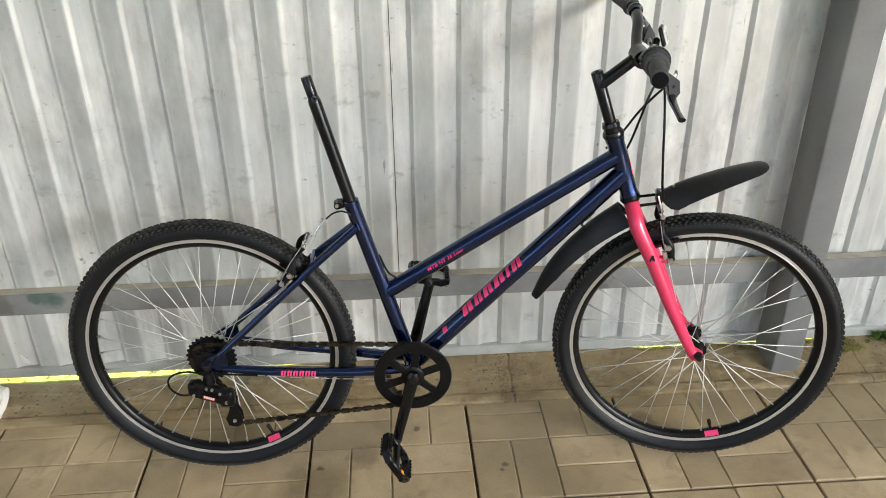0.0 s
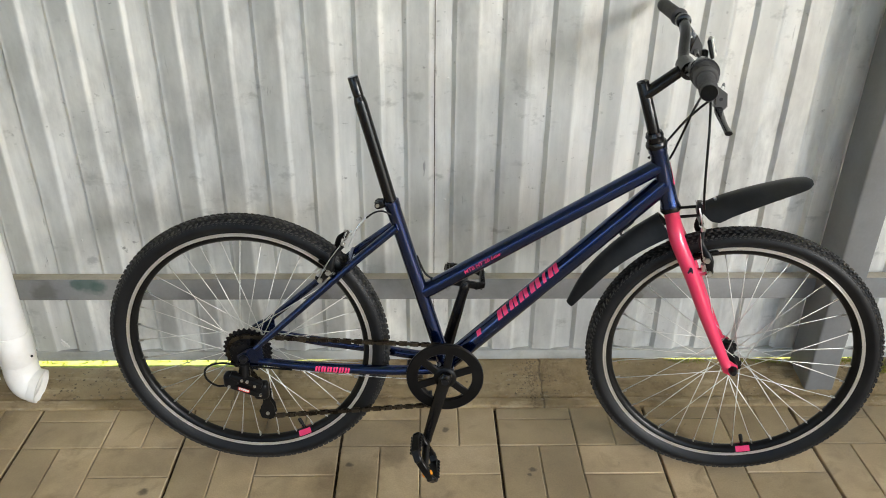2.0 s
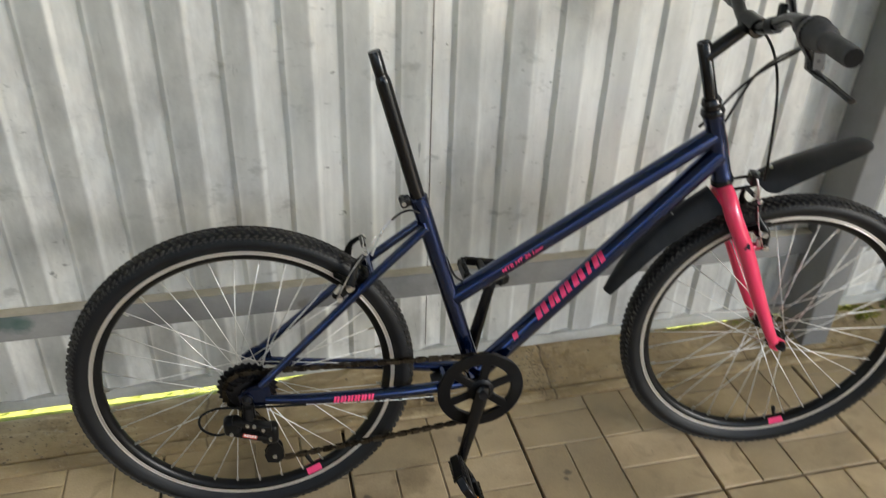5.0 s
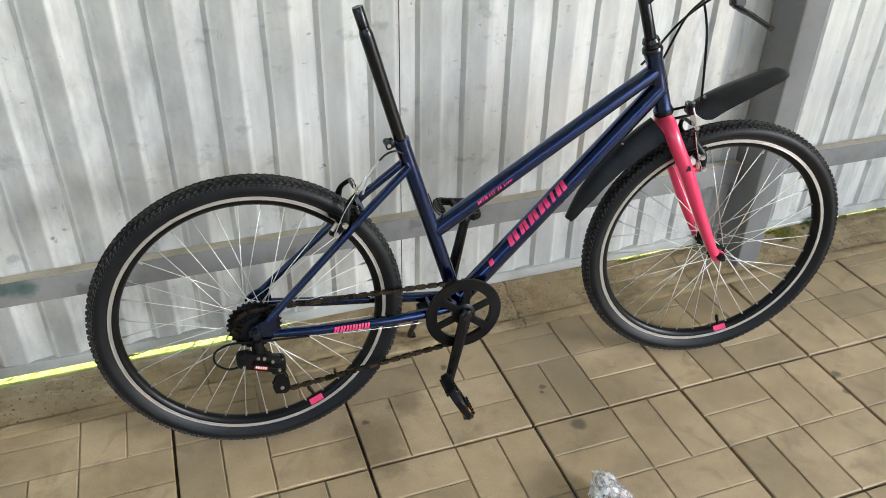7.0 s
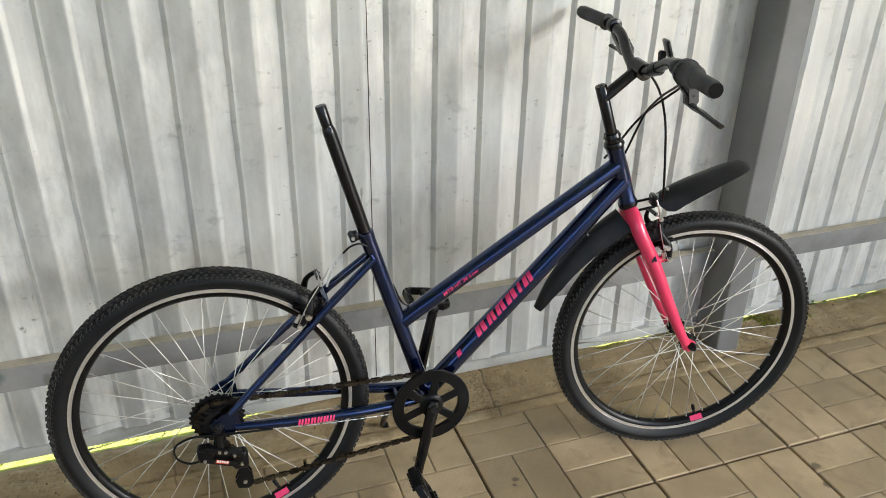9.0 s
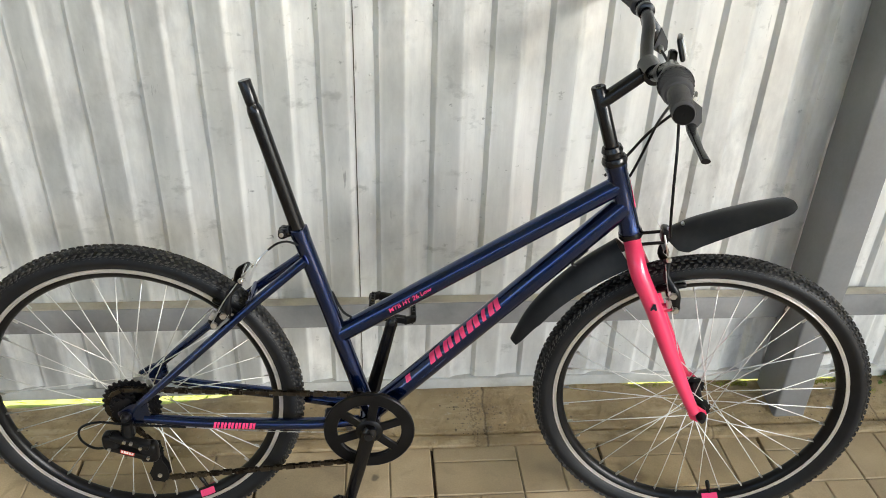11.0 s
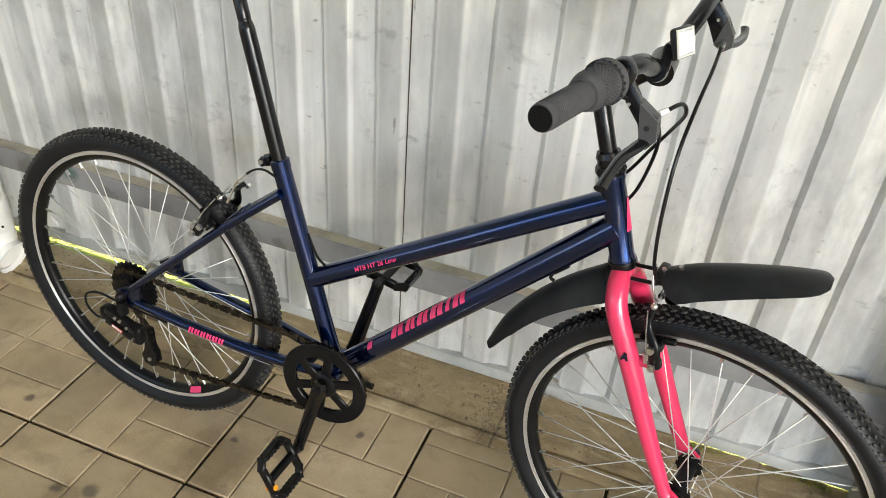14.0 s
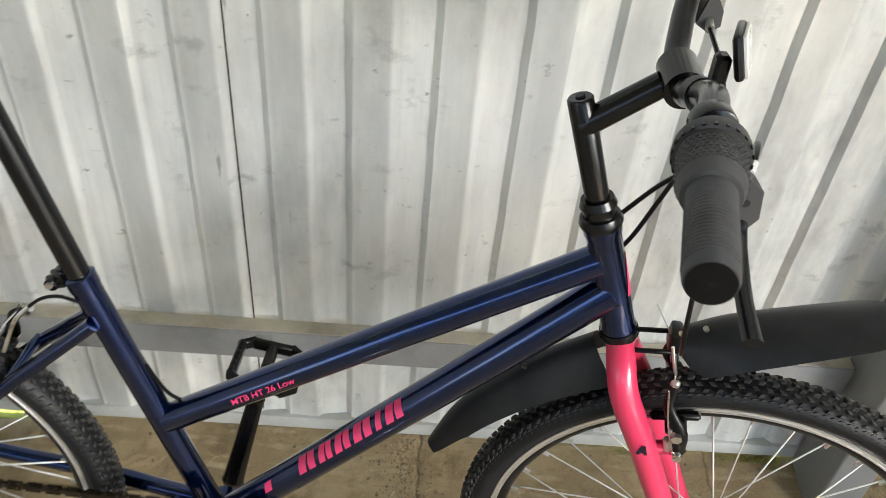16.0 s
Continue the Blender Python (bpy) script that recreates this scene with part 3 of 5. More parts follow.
bm = bmesh.new()
rnd = random.Random(9)
for k in range(2100):
    x = rnd.choice((rnd.uniform(0.50, 1.05), rnd.uniform(1.10, 1.95), rnd.uniform(0.85, 1.30), rnd.uniform(1.26, 1.50)))
    if noise.noise(Vector((x * 9.0, 4.0, 1.0))) < -0.05:
        continue
    y, z = 1.9135 - (0.012 if x < 1.26 or x > 1.5 else 0.055) * rnd.random() ** 2, 0.024
    h, w = rnd.uniform(0.004, 0.013), rnd.uniform(0.0008, 0.0018)
    a = rnd.uniform(0, math.tau)
    dx, dy = math.cos(a) * w, math.sin(a) * w
    lx, ly = rnd.uniform(-0.006, 0.006), rnd.uniform(-0.008, 0.0)
    bm.faces.new([bm.verts.new(q) for q in ((x - dx, y - dy, z - 0.006), (x + dx, y + dy, z - 0.006), (x + dx * 0.6 + lx * 0.5, y + dy * 0.6 + ly * 0.5, z + h * 0.6), (x + lx, y + ly, z + h), (x - dx * 0.6 + lx * 0.5, y - dy * 0.6 + ly * 0.5, z + h * 0.6))])
tagged(part("moss", bm, GRASS, None, smooth=False), "low green moss and grass along the fence foot", "moss", kind="stuff")


def weed(x, y, z, size, seed):
    w = tagged(empty("weed", Matrix.Translation((x, y, z))), "small green weed growing at the fence foot", "weed", group="weeds at the fence foot")
    r = random.Random(seed)
    for k in range(13):
        a, tilt, ln = r.uniform(0, math.tau), r.uniform(0.15, 1.25), size * r.uniform(0.4, 1.1)
        bm = bmesh.new()
        d = Vector((math.cos(a) * math.sin(tilt), math.sin(a) * math.sin(tilt) * 0.5 - 0.15, math.cos(tilt)))
        s = d.cross(Vector((0, 0, 1))).normalized() * ln * 0.22
        up = Vector((0, 0, 1))
        pts = [Vector(), d * ln * 0.45 + s + up * 0.004, d * ln - up * ln * 0.12, d * ln * 0.45 - s + up * 0.004]
        mid = d * ln * 0.5 - up * 0.003
        vs = [bm.verts.new(p) for p in pts]
        c = bm.verts.new(mid)
        for i in range(4):
            bm.faces.new((vs[i], vs[(i + 1) % 4], c))
        part("leaf", bm, LEAF, w)


weed(1.50, 1.925, 0.012, 0.05, 1)
weed(1.56, 1.92, 0.012, 0.04, 2)
weed(1.26, 1.925, 0.012, 0.022, 3)
weed(1.72, 1.93, 0.012, 0.03, 4)
weed(1.400, 1.908, 0.020, 0.050, 6)
weed(1.370, 1.895, 0.018, 0.024, 7)
weed(1.435, 1.908, 0.020, 0.085, 8)
weed(1.330, 1.900, 0.018, 0.020, 12)

# ---- unseen walls and canopy, added to close the yard and shape its light ----
bm = bmesh.new()
box(bm, (0.2, 3.9, 3.0), Matrix.Translation((-3.45, 0.25, 1.45)))
tagged(part("wall_west", bm, PLASTER, None, smooth=False), "unseen pale plastered house wall, sized for the side light", "wall", kind="structure")
# unseen wall added to dim the fence beyond the post
bm = bmesh.new()
box(bm, (0.2, 2.15, 2.75), Matrix.Translation((3.55, 0.84, 1.34)))
tagged(part("shade_wall_east", bm, PLASTER, None, smooth=False), "unseen plastered wall added to dim the fence beyond the post", "wall", kind="structure")
# unseen wall added to hold back sky light from the front
bm = bmesh.new()
box(bm, (5.0, 0.2, 2.05), Matrix.Translation((-1.0, -3.5, 0.97)))
tagged(part("shade_wall_south", bm, PLASTER, None, smooth=False), "unseen pale plastered wall that limits the front skylight", "wall", kind="structure")
# unseen roof, keeps the sun and overhead sky off the yard
bm = bmesh.new()
box(bm, (6.9, 5.4, 0.06), Matrix.Translation((0.0, -0.72, 2.75)))
tagged(part("ceiling", bm, ROOFING, None, smooth=False), "unseen grey canopy roof that shades the yard", "canopy", kind="structure")

# ---- bicycle ----
BIKE = Matrix.Translation((0.0035, 1.5452, 0.0)) @ Matrix.Rotation(radians(-2.56), 4, 'Z') @ Matrix.Rotation(radians(-3.98), 4, 'X')
bike = empty("bicycle", BIKE)
tagged(bike, "navy blue bicycle with pink fork, no saddle, leaning on kickstand", "bicycle")

R_AXLE, F_AXLE = Vector((-0.437, 0, 0.3275)), Vector((0.668, 0, 0.3285))
BB = Vector((0.0165, 0, 0.2815))
HEAD_TOP, HEAD_LOW = Vector((0.4440, 0, 0.8195)), Vector((0.4880, 0, 0.6885))
STEER_UP = (HEAD_TOP - HEAD_LOW).normalized()
STEER = Matrix.Translation(HEAD_TOP) @ Matrix.Rotation(radians(-8.7), 4, STEER_UP) @ Matrix.Translation(-HEAD_TOP)
SEAT_TOP = Vector((-0.1055, 0, 0.6900))
SEAT_UP = (SEAT_TOP - BB).normalized()


def on_seat(h):
    return BB + (SEAT_TOP - BB) * ((h - BB.z) / (SEAT_TOP.z - BB.z))


def steered(ob):
    ob.matrix_basis = STEER
    return ob


# frame
bm = bmesh.new()
tube(bm, [BB, on_seat(0.60), SEAT_TOP], 0.0163, 24)
tube(bm, [BB + Vector((0, -0.036, 0)), BB + Vector((0, 0.036, 0))], 0.0215, 24)
frame_part = part("frame", bm, FRAME, bike, "navy metallic steel frame with a low top tube")
TT0, TT1 = Vector((-0.034, 0, 0.473)), HEAD_TOP + (HEAD_LOW - HEAD_TOP) * 0.30
DT0, DT1 = BB + Vector((0.004, 0, 0.006)), HEAD_TOP + (HEAD_LOW - HEAD_TOP) * 0.60
TT_R, DT_R = 0.0182, 0.0212
tube_part("top_tube", [TT0, TT1], TT_R, FRAME, frame_part, seg=28)
tube_part("down_tube", [DT0, DT1], DT_R, FRAME, frame_part, seg=28)
bm = bmesh.new()
tube(bm, [HEAD_LOW, HEAD_LOW + STEER_UP * 0.008, HEAD_LOW + STEER_UP * 0.012, HEAD_TOP - STEER_UP * 0.012, HEAD_TOP - STEER_UP * 0.008, HEAD_TOP], [0.0200, 0.0200, 0.0185, 0.0185, 0.0200, 0.0200], 28)
part("head_tube", bm, FRAME, frame_part)
bm = bmesh.new()
mid = Vector((0.402, 0.0, 0.640))
prism_between(bm, mid + Vector((-0.010, -0.004, -0.006)), mid + Vector((0.012, -0.004, 0.016)), 0.007, 0.008, 0.002)
tube(bm, [mid + Vector((-0.010, -0.004, -0.006)), mid + Vector((-0.013, -0.004, -0.016)), mid + Vector((-0.006, -0.004, -0.019))], 0.0028, 8, 3)
part("cable_guide", bm, BLACK, frame_part, "small black clip under the down tube")
for s in (-1, 1):
    tube_part("chain_stay", [(-0.004, s * 0.026, 0.284), (-0.075, s * 0.036, 0.286), (-0.16, s * 0.047, 0.293), (-0.30, s * 0.056, 0.305), (-0.405, s * 0.063, 0.320)], [0.0112, 0.0118, 0.0118, 0.0108, 0.0085], FRAME, frame_part, seg=16, steps=6)
    tube_part("seat_stay", [on_seat(0.634) + Vector((-0.004, s * 0.017, 0)), (-0.180, s * 0.034, 0.562), (-0.410, s * 0.063, 0.352)], [0.0088, 0.0088, 0.0075], FRAME, frame_part, seg=14)
    bm = bmesh.new()
    slab(bm, [(-0.395, 0.363), (-0.428, 0.352), (-0.452, 0.335), (-0.450, 0.312), (-0.425, 0.306), (-0.398, 0.312), (-0.392, 0.325)], s * 0.060, s * 0.066)
    part("dropout", bm, FRAME, frame_part)
    bm = bmesh.new()
    lathe(bm, [(0.0, -0.010), (0.0055, -0.010), (0.0085, -0.004), (0.0085, 0.0), (0.011, 0.0), (0.011, 0.004)] if s < 0 else [(0.011, -0.004), (0.011, 0.0), (0.0085, 0.0), (0.0085, 0.004), (0.0055, 0.010), (0.0, 0.010)], 14, Matrix.Translation(R_AXLE + Vector((0, s * 0.070, 0))))
    part("axle_nut", bm, DARK_STEEL, bike)
bm = bmesh.new()
tube(bm, [(-0.050, -0.032, 0.285), (-0.050, 0.032, 0.285)], 0.0065, 12)
part("stay_bridge", bm, FRAME, frame_part)
tube_part("seat_stay_bridge", [(-0.195, -0.036, 0.556), (-0.195, 0.036, 0.556)], 0.006, FRAME, frame_part, seg=12)

# seat post with its clamp
POST_DIR = (Vector((-0.1765, 0.004, 0.9465)) - SEAT_TOP).normalized()
bm = bmesh.new()
p = SEAT_TOP - POST_DIR * 0.03
tube(bm, [p] + [SEAT_TOP + POST_DIR * h for h in (0.2160, 0.2215, 0.2275, 0.2300, 0.2315, 0.2345, 0.2360, 0.2705, 0.2716, 0.2717, 0.262)], [0.0132, 0.0132, 0.0128, 0.0112, 0.0104, 0.0104, 0.0110, 0.0109, 0.0109, 0.0103, 0.0092, 0.0090], 28)
part("seat_post", bm, GLOSS_BLACK, bike, "bare black steel seat post")
bm = bmesh.new()
tube(bm, [SEAT_TOP - SEAT_UP * 0.016, SEAT_TOP - SEAT_UP * 0.001, SEAT_TOP + SEAT_UP * 0.001], [0.0172, 0.0176, 0.0150], 24)
part("seat_lug", bm, FRAME, frame_part)
bm = bmesh.new()
for q in (-1, 1):
    box(bm, (0.020, 0.007, 0.018), Matrix.Translation(SEAT_TOP + Vector((-0.023, q * 0.0055, -0.008))) @ Matrix.Rotation(radians(-17), 4, 'Y'), 0.003, 2)
tube(bm, [SEAT_TOP + Vector((-0.026, -0.014, -0.008)), SEAT_TOP + Vector((-0.026, 0.014, -0.008))], 0.0075, 14)
clamp = part("seat_clamp", bm, GLOSS_BLACK, bike)
tube_part("clamp_bolt", [SEAT_TOP + Vector((-0.027, -0.017, -0.007)), SEAT_TOP + Vector((-0.027, 0.017, -0.007))], 0.004, STEEL, clamp, seg=10)

# headset, stem and bar
bm = bmesh.new()
tube(bm, [HEAD_TOP - STEER_UP * 0.001, HEAD_TOP + STEER_UP * 0.004, HEAD_TOP + STEER_UP * 0.006, HEAD_TOP + STEER_UP * 0.012, HEAD_TOP + STEER_UP * 0.013, HEAD_TOP + STEER_UP * 0.021, HEAD_TOP + STEER_UP * 0.024, HEAD_TOP + STEER_UP * 0.032], [0.0205, 0.0225, 0.0225, 0.0205, 0.0175, 0.0175, 0.0190, 0.0165], 24)
headset = part("headset", bm, GLOSS_BLACK, bike, "black threaded headset")
bm = bmesh.new()
tube(bm, [HEAD_LOW + STEER_UP * 0.002, HEAD_LOW - STEER_UP * 0.006, HEAD_LOW - STEER_UP * 0.010], [0.0212, 0.0222, 0.0200], 24)
part("lower_cup", bm, GLOSS_BLACK, headset)
STEM_TOP = Vector((0.3985, -0.004, 0.952))
bm = bmesh.new()
tube(bm, [HEAD_TOP + STEER_UP * 0.02, STEM_TOP, STEM_TOP + Vector((-0.0006, 0, 0.0018))], [0.0122, 0.0124, 0.0108], 24)
CLAMP = Vector((0.4785, -0.015, 0.9845))
tube(bm, [STEM_TOP + Vector((0.006, 0, -0.026)), CLAMP + Vector((-0.012, 0.004, -0.008))], [0.0128, 0.0120], 20)
tube(bm, [CLAMP + Vector((0.001, -0.021, -0.003)), CLAMP + Vector((0.0, 0.021, 0.003))], 0.0182, 24)
stem = part("stem", bm, GLOSS_BLACK, bike, "black quill handlebar stem")
tube_part("stem_bolt", [STEM_TOP + Vector((0, 0, 0.0015)), STEM_TOP + Vector((-0.001, 0, 0.0035))], 0.0045, DARK_STEEL, stem, seg=6)

R_END, L_END = Vector((0.420, -0.357, 1.0150)), Vector((0.494, 0.299, 1.0620))
R_IN, L_IN = Vector((0.455, -0.195, 1.0195)), Vector((0.506, 0.185, 1.0500))
bm = bmesh.new()
tube(bm, [R_END, R_IN, (0.469, -0.140, 1.0195), (0.477, -0.090, 1.002), CLAMP + Vector((-0.002, -0.036, 0.001)), CLAMP, CLAMP + Vector((0.002, 0.036, 0.003)), (0.490, 0.066, 1.008), (0.503, 0.120, 1.036), L_IN, L_END], 0.0112, 24, 8)
bar = part("handlebar", bm, GLOSS_BLACK, bike, "black steel riser handlebar turned slightly towards the yard")


def grip(inner, outer, name, twist):
    d = (outer - inner).normalized()
    ln = (outer - inner).length
    bm = bmesh.new()
    pts, rad = [], []
    if twist:
        prof = [(0.0, 0.020), (0.001, 0.0240), (0.011, 0.0250), (0.013, 0.0242), (0.0132, 0.0212), (0.047, 0.0206), (0.056, 0.0186), (0.0595, 0.0176), (0.060, 0.0148), (ln - 0.003, 0.0143), (ln, 0.0134)]
    else:
        prof = [(0.0, 0.0160), (0.002, 0.0185), (0.007, 0.0185), (0.009, 0.0148), (ln - 0.006, 0.0144), (ln, 0.0130)]
    for s, r in prof:
        pts.append(inner + d * s)
        rad.append(r)
    tube(bm, pts, rad, 32)
    g = part(name, bm, GRIP, bike, "ribbed grey rubber grip with twist shifter" if twist else "ribbed grey rubber grip")
    # raised ribs on the rubber
    bm = bmesh.new()
    start = 0.066 if twist else 0.014
    n = int((ln - 0.008 - start) / 0.0034)
    for k in range(n):
        c = inner + d * (start + 0.0034 * k)
        tube(bm, [c, c + d * 0.0004, c + d * 0.0018, c + d * 0.0022], [0.0140, 0.0149, 0.0149, 0.0140], 28, caps=False)
    part("grip_ribs", bm, GRIP, g)
    if twist:
        bm = bmesh.new()
        u = d.cross(Vector((0, 0, 1))).normalized()
        w = d.cross(u)
        for row in range(8):
            for k in range(34):
                a = math.tau * (k + 0.5 * (row % 2)) / 34
                o = math.cos(a) * u + math.sin(a) * w
                q = Matrix((d, o, d.cross(o))).transposed().to_4x4()
                box(bm, (0.0024, 0.0014, 0.0022), Matrix.Translation(inner + d * (0.0185 + 0.0038 * row) + o * (0.0211 - 0.00008 * row)) @ q)
        part("shifter_ribs", bm, GRIP, g)
        bm = bmesh.new()
        for k in range(22):
            a = math.tau * k / 22
            o = math.cos(a) * u + math.sin(a) * w
            q = Matrix((d, o, d.cross(o))).transposed().to_4x4()
            box(bm, (0.0035, 0.0012, 0.0030), Matrix.Translation(inner + d * 0.0125 + o * 0.0242) @ q, 0.0004)
        part("shifter_collar_teeth", bm, GLOSS_BLACK, g)
    bm = bmesh.new()
    tube(bm, [outer - d * 0.001, outer + d * 0.0006], 0.0127, 28)
    part("end_cap", bm, BLACK, g, "dark flat end of the grip")
    tube_part("end_hole", [outer + d * 0.0005, outer + d * 0.0009], 0.0016, DARK_HOLE, g, seg=10)


grip(Vector((0.4505, -0.2180, 1.0185)), R_END, "twist_grip", True)
grip(L_IN + (L_END - L_IN).normalized() * 0.002, L_END, "grip", False)


def brake_lever(at, outline, y0, y1, pts, name_label):
    lev = bmesh.new()
    tube(lev, [at + Vector((0.0, -0.009, 0.0)), at + Vector((0.0, 0.009, 0.0))], 0.0160, 20)
    slab(lev, outline, y0, y1)
    bmesh.ops.bevel(lev, geom=[e for e in lev.edges if e.calc_length() > 0.004], offset=0.0022, segments=2, affect='EDGES', profile=0.5)
    bodyp = part("brake_lever", lev, GLOSS_BLACK, bike, name_label)
    bm = bmesh.new()
    slab(bm, [outline[i] for i in (2, 3, 4, 5, 6)], y0 - 0.0016, y1 + 0.0016)
    part("lever_cover", bm, LEVER, bodyp, "grey plastic lever cover")
    bm = bmesh.new()
    tube(bm, pts, [0.0080, 0.0080, 0.0070, 0.0058, 0.0066], 14, 5, True, 0.62)
    part("lever_blade", bm, GLOSS_BLACK, bodyp)
    x, z = outline[3]
    tube_part("pivot_bolt", [(x - 0.010, y0 - 0.0020, z - 0.010), (x - 0.010, y1 + 0.0020, z - 0.010)], 0.0032, DARK_STEEL, bodyp, seg=12)
    x, z = outline[2]
    tube_part("clamp_screw", [(x - 0.012, y0 - 0.0015, z - 0.004), (x - 0.012, y1 + 0.0015, z - 0.004)], 0.0022, STEEL, bodyp, seg=10)
    return bodyp


rl = brake_lever(Vector((0.4585, -0.184, 1.0195)), [(0.456, 1.008), (0.469, 1.011), (0.484, 0.990), (0.507, 0.974), (0.510, 0.952), (0.501, 0.939), (0.491, 0.946), (0.486, 0.965), (0.467, 0.988)], -0.184, -0.164, [Vector(p) for p in ((0.500, -0.170, 0.947), (0.492, -0.200, 0.945), (0.485, -0.235, 0.945), (0.481, -0.270, 0.941), (0.479, -0.304, 0.936))], "dark grey brake lever under the right grip")
ll = brake_lever(Vector((0.506, 0.158, 1.0475)), [(0.496, 1.038), (0.516, 1.043), (0.534, 1.022), (0.548, 1.000), (0.549, 0.984), (0.538, 0.976), (0.524, 0.984), (0.512, 1.006), (0.502, 1.022)], 0.138, 0.158, [Vector(p) for p in ((0.540, 0.152, 0.983), (0.550, 0.180, 0.980), (0.556, 0.210, 0.980), (0.558, 0.236, 0.982), (0.556, 0.258, 0.986))], "dark grey brake lever under the left grip")
tube_part("cable_adjuster", [(0.503, -0.160, 0.974), (0.510, -0.146, 0.975)], 0.0038, WHITE_LENS, rl, seg=10)
tube_part("cable_adjuster", [(0.537, 0.146, 0.992), (0.536, 0.126, 0.984)], 0.0046, STEEL, ll, seg=10)

# front reflector
REF = Matrix.Translation((0.501, -0.075, 1.034)) @ Matrix.Rotation(radians(-19), 4, 'Z') @ Matrix.Rotation(radians(-18), 4, 'Y')
bm = bmesh.new()
box(bm, (0.008, 0.046, 0.037), REF, 0.004, 2)
box(bm, (0.012, 0.016, 0.034), Matrix.Translation((0.489, -0.076, 1.014)), 0.003)
tube(bm, [(0.4790, -0.086, 0.999), (0.4795, -0.066, 0.993)], 0.0145, 16)
refl = part("reflector", bm, BLACK, bike, "front reflector with black housing and white lens")
bm = bmesh.new()
box(bm, (0.003, 0.034, 0.027), REF @ Matrix.Translation((0.0053, 0, 0)), 0.001)
part("lens", bm, WHITE_LENS, refl, "white reflector lens")
bm = bmesh.new()
for y, z, dy, dz in ((0.0185, 0, 0.0022, 0.033), (-0.0185, 0, 0.0022, 0.033), (0, 0.0150, 0.035, 0.0022), (0, -0.0150, 0.035, 0.0022)):
    box(bm, (0.003, dy, dz), REF @ Matrix.Translation((0.0050, y, z)), 0.0005)
part("lens_border", bm, PALE_LABEL, refl)


# ---- fork ----
CROWN = HEAD_LOW - STEER_UP * 0.010
bm = bmesh.new()
tube(bm, [HEAD_LOW - STEER_UP * 0.004, CROWN, CROWN - STEER_UP * 0.012], [0.0165, 0.0172, 0.0160], 22)
for s in (-1, 1):
    tube(bm, [CROWN + Vector((0.001, s * 0.003, -0.004)), CROWN + Vector((0.006, s * 0.026, -0.018)), CROWN + Vector((0.018, s * 0.043, -0.052)), (0.546, s * 0.049, 0.556), (0.596, s * 0.051, 0.448), (0.644, s * 0.052, 0.352), (0.657, s * 0.053, 0.334)], [0.0150, 0.0162, 0.0165, 0.0162, 0.0145, 0.0115, 0.0105], 20, 6)
fork = steered(part("fork", bm, PINK, bike, "glossy pink rigid steel fork"))
for s in (-1, 1):
    bm = bmesh.new()
    slab(bm, [(0.645, 0.350), (0.660, 0.347), (0.678, 0.336), (0.678, 0.318), (0.664, 0.312), (0.650, 0.318), (0.642, 0.334)], s * 0.050, s * 0.057)
    part("fork_end", bm, PINK, fork)
    bm = bmesh.new()
    tube(bm, [(F_AXLE.x, s * 0.0575, F_AXLE.z), (F_AXLE.x, s * 0.066, F_AXLE.z), (F_AXLE.x, s * 0.074, F_AXLE.z)], [0.0100, 0.0095, 0.0052], 12)
    part("axle_nut", bm, DARK_STEEL, fork)
    tube_part("brake_boss", [(0.552, s * 0.046, 0.560), (0.576, s * 0.042, 0.563)], 0.0085, PINK, fork, seg=14)
bm = bmesh.new()
for q in (((0.5365, 0.580), (0.5410, 0.567)), ((0.5365, 0.580), (0.5320, 0.566)), ((0.5340, 0.571), (0.5405, 0.571))):
    prism_between(bm, (q[0][0] + 0.004, -0.0650, q[0][1]), (q[1][0] + 0.004, -0.0650, q[1][1]), 0.0038, 0.0010)
part("fork_decal", bm, NAVY_DECAL, fork, "small dark emblem", False)


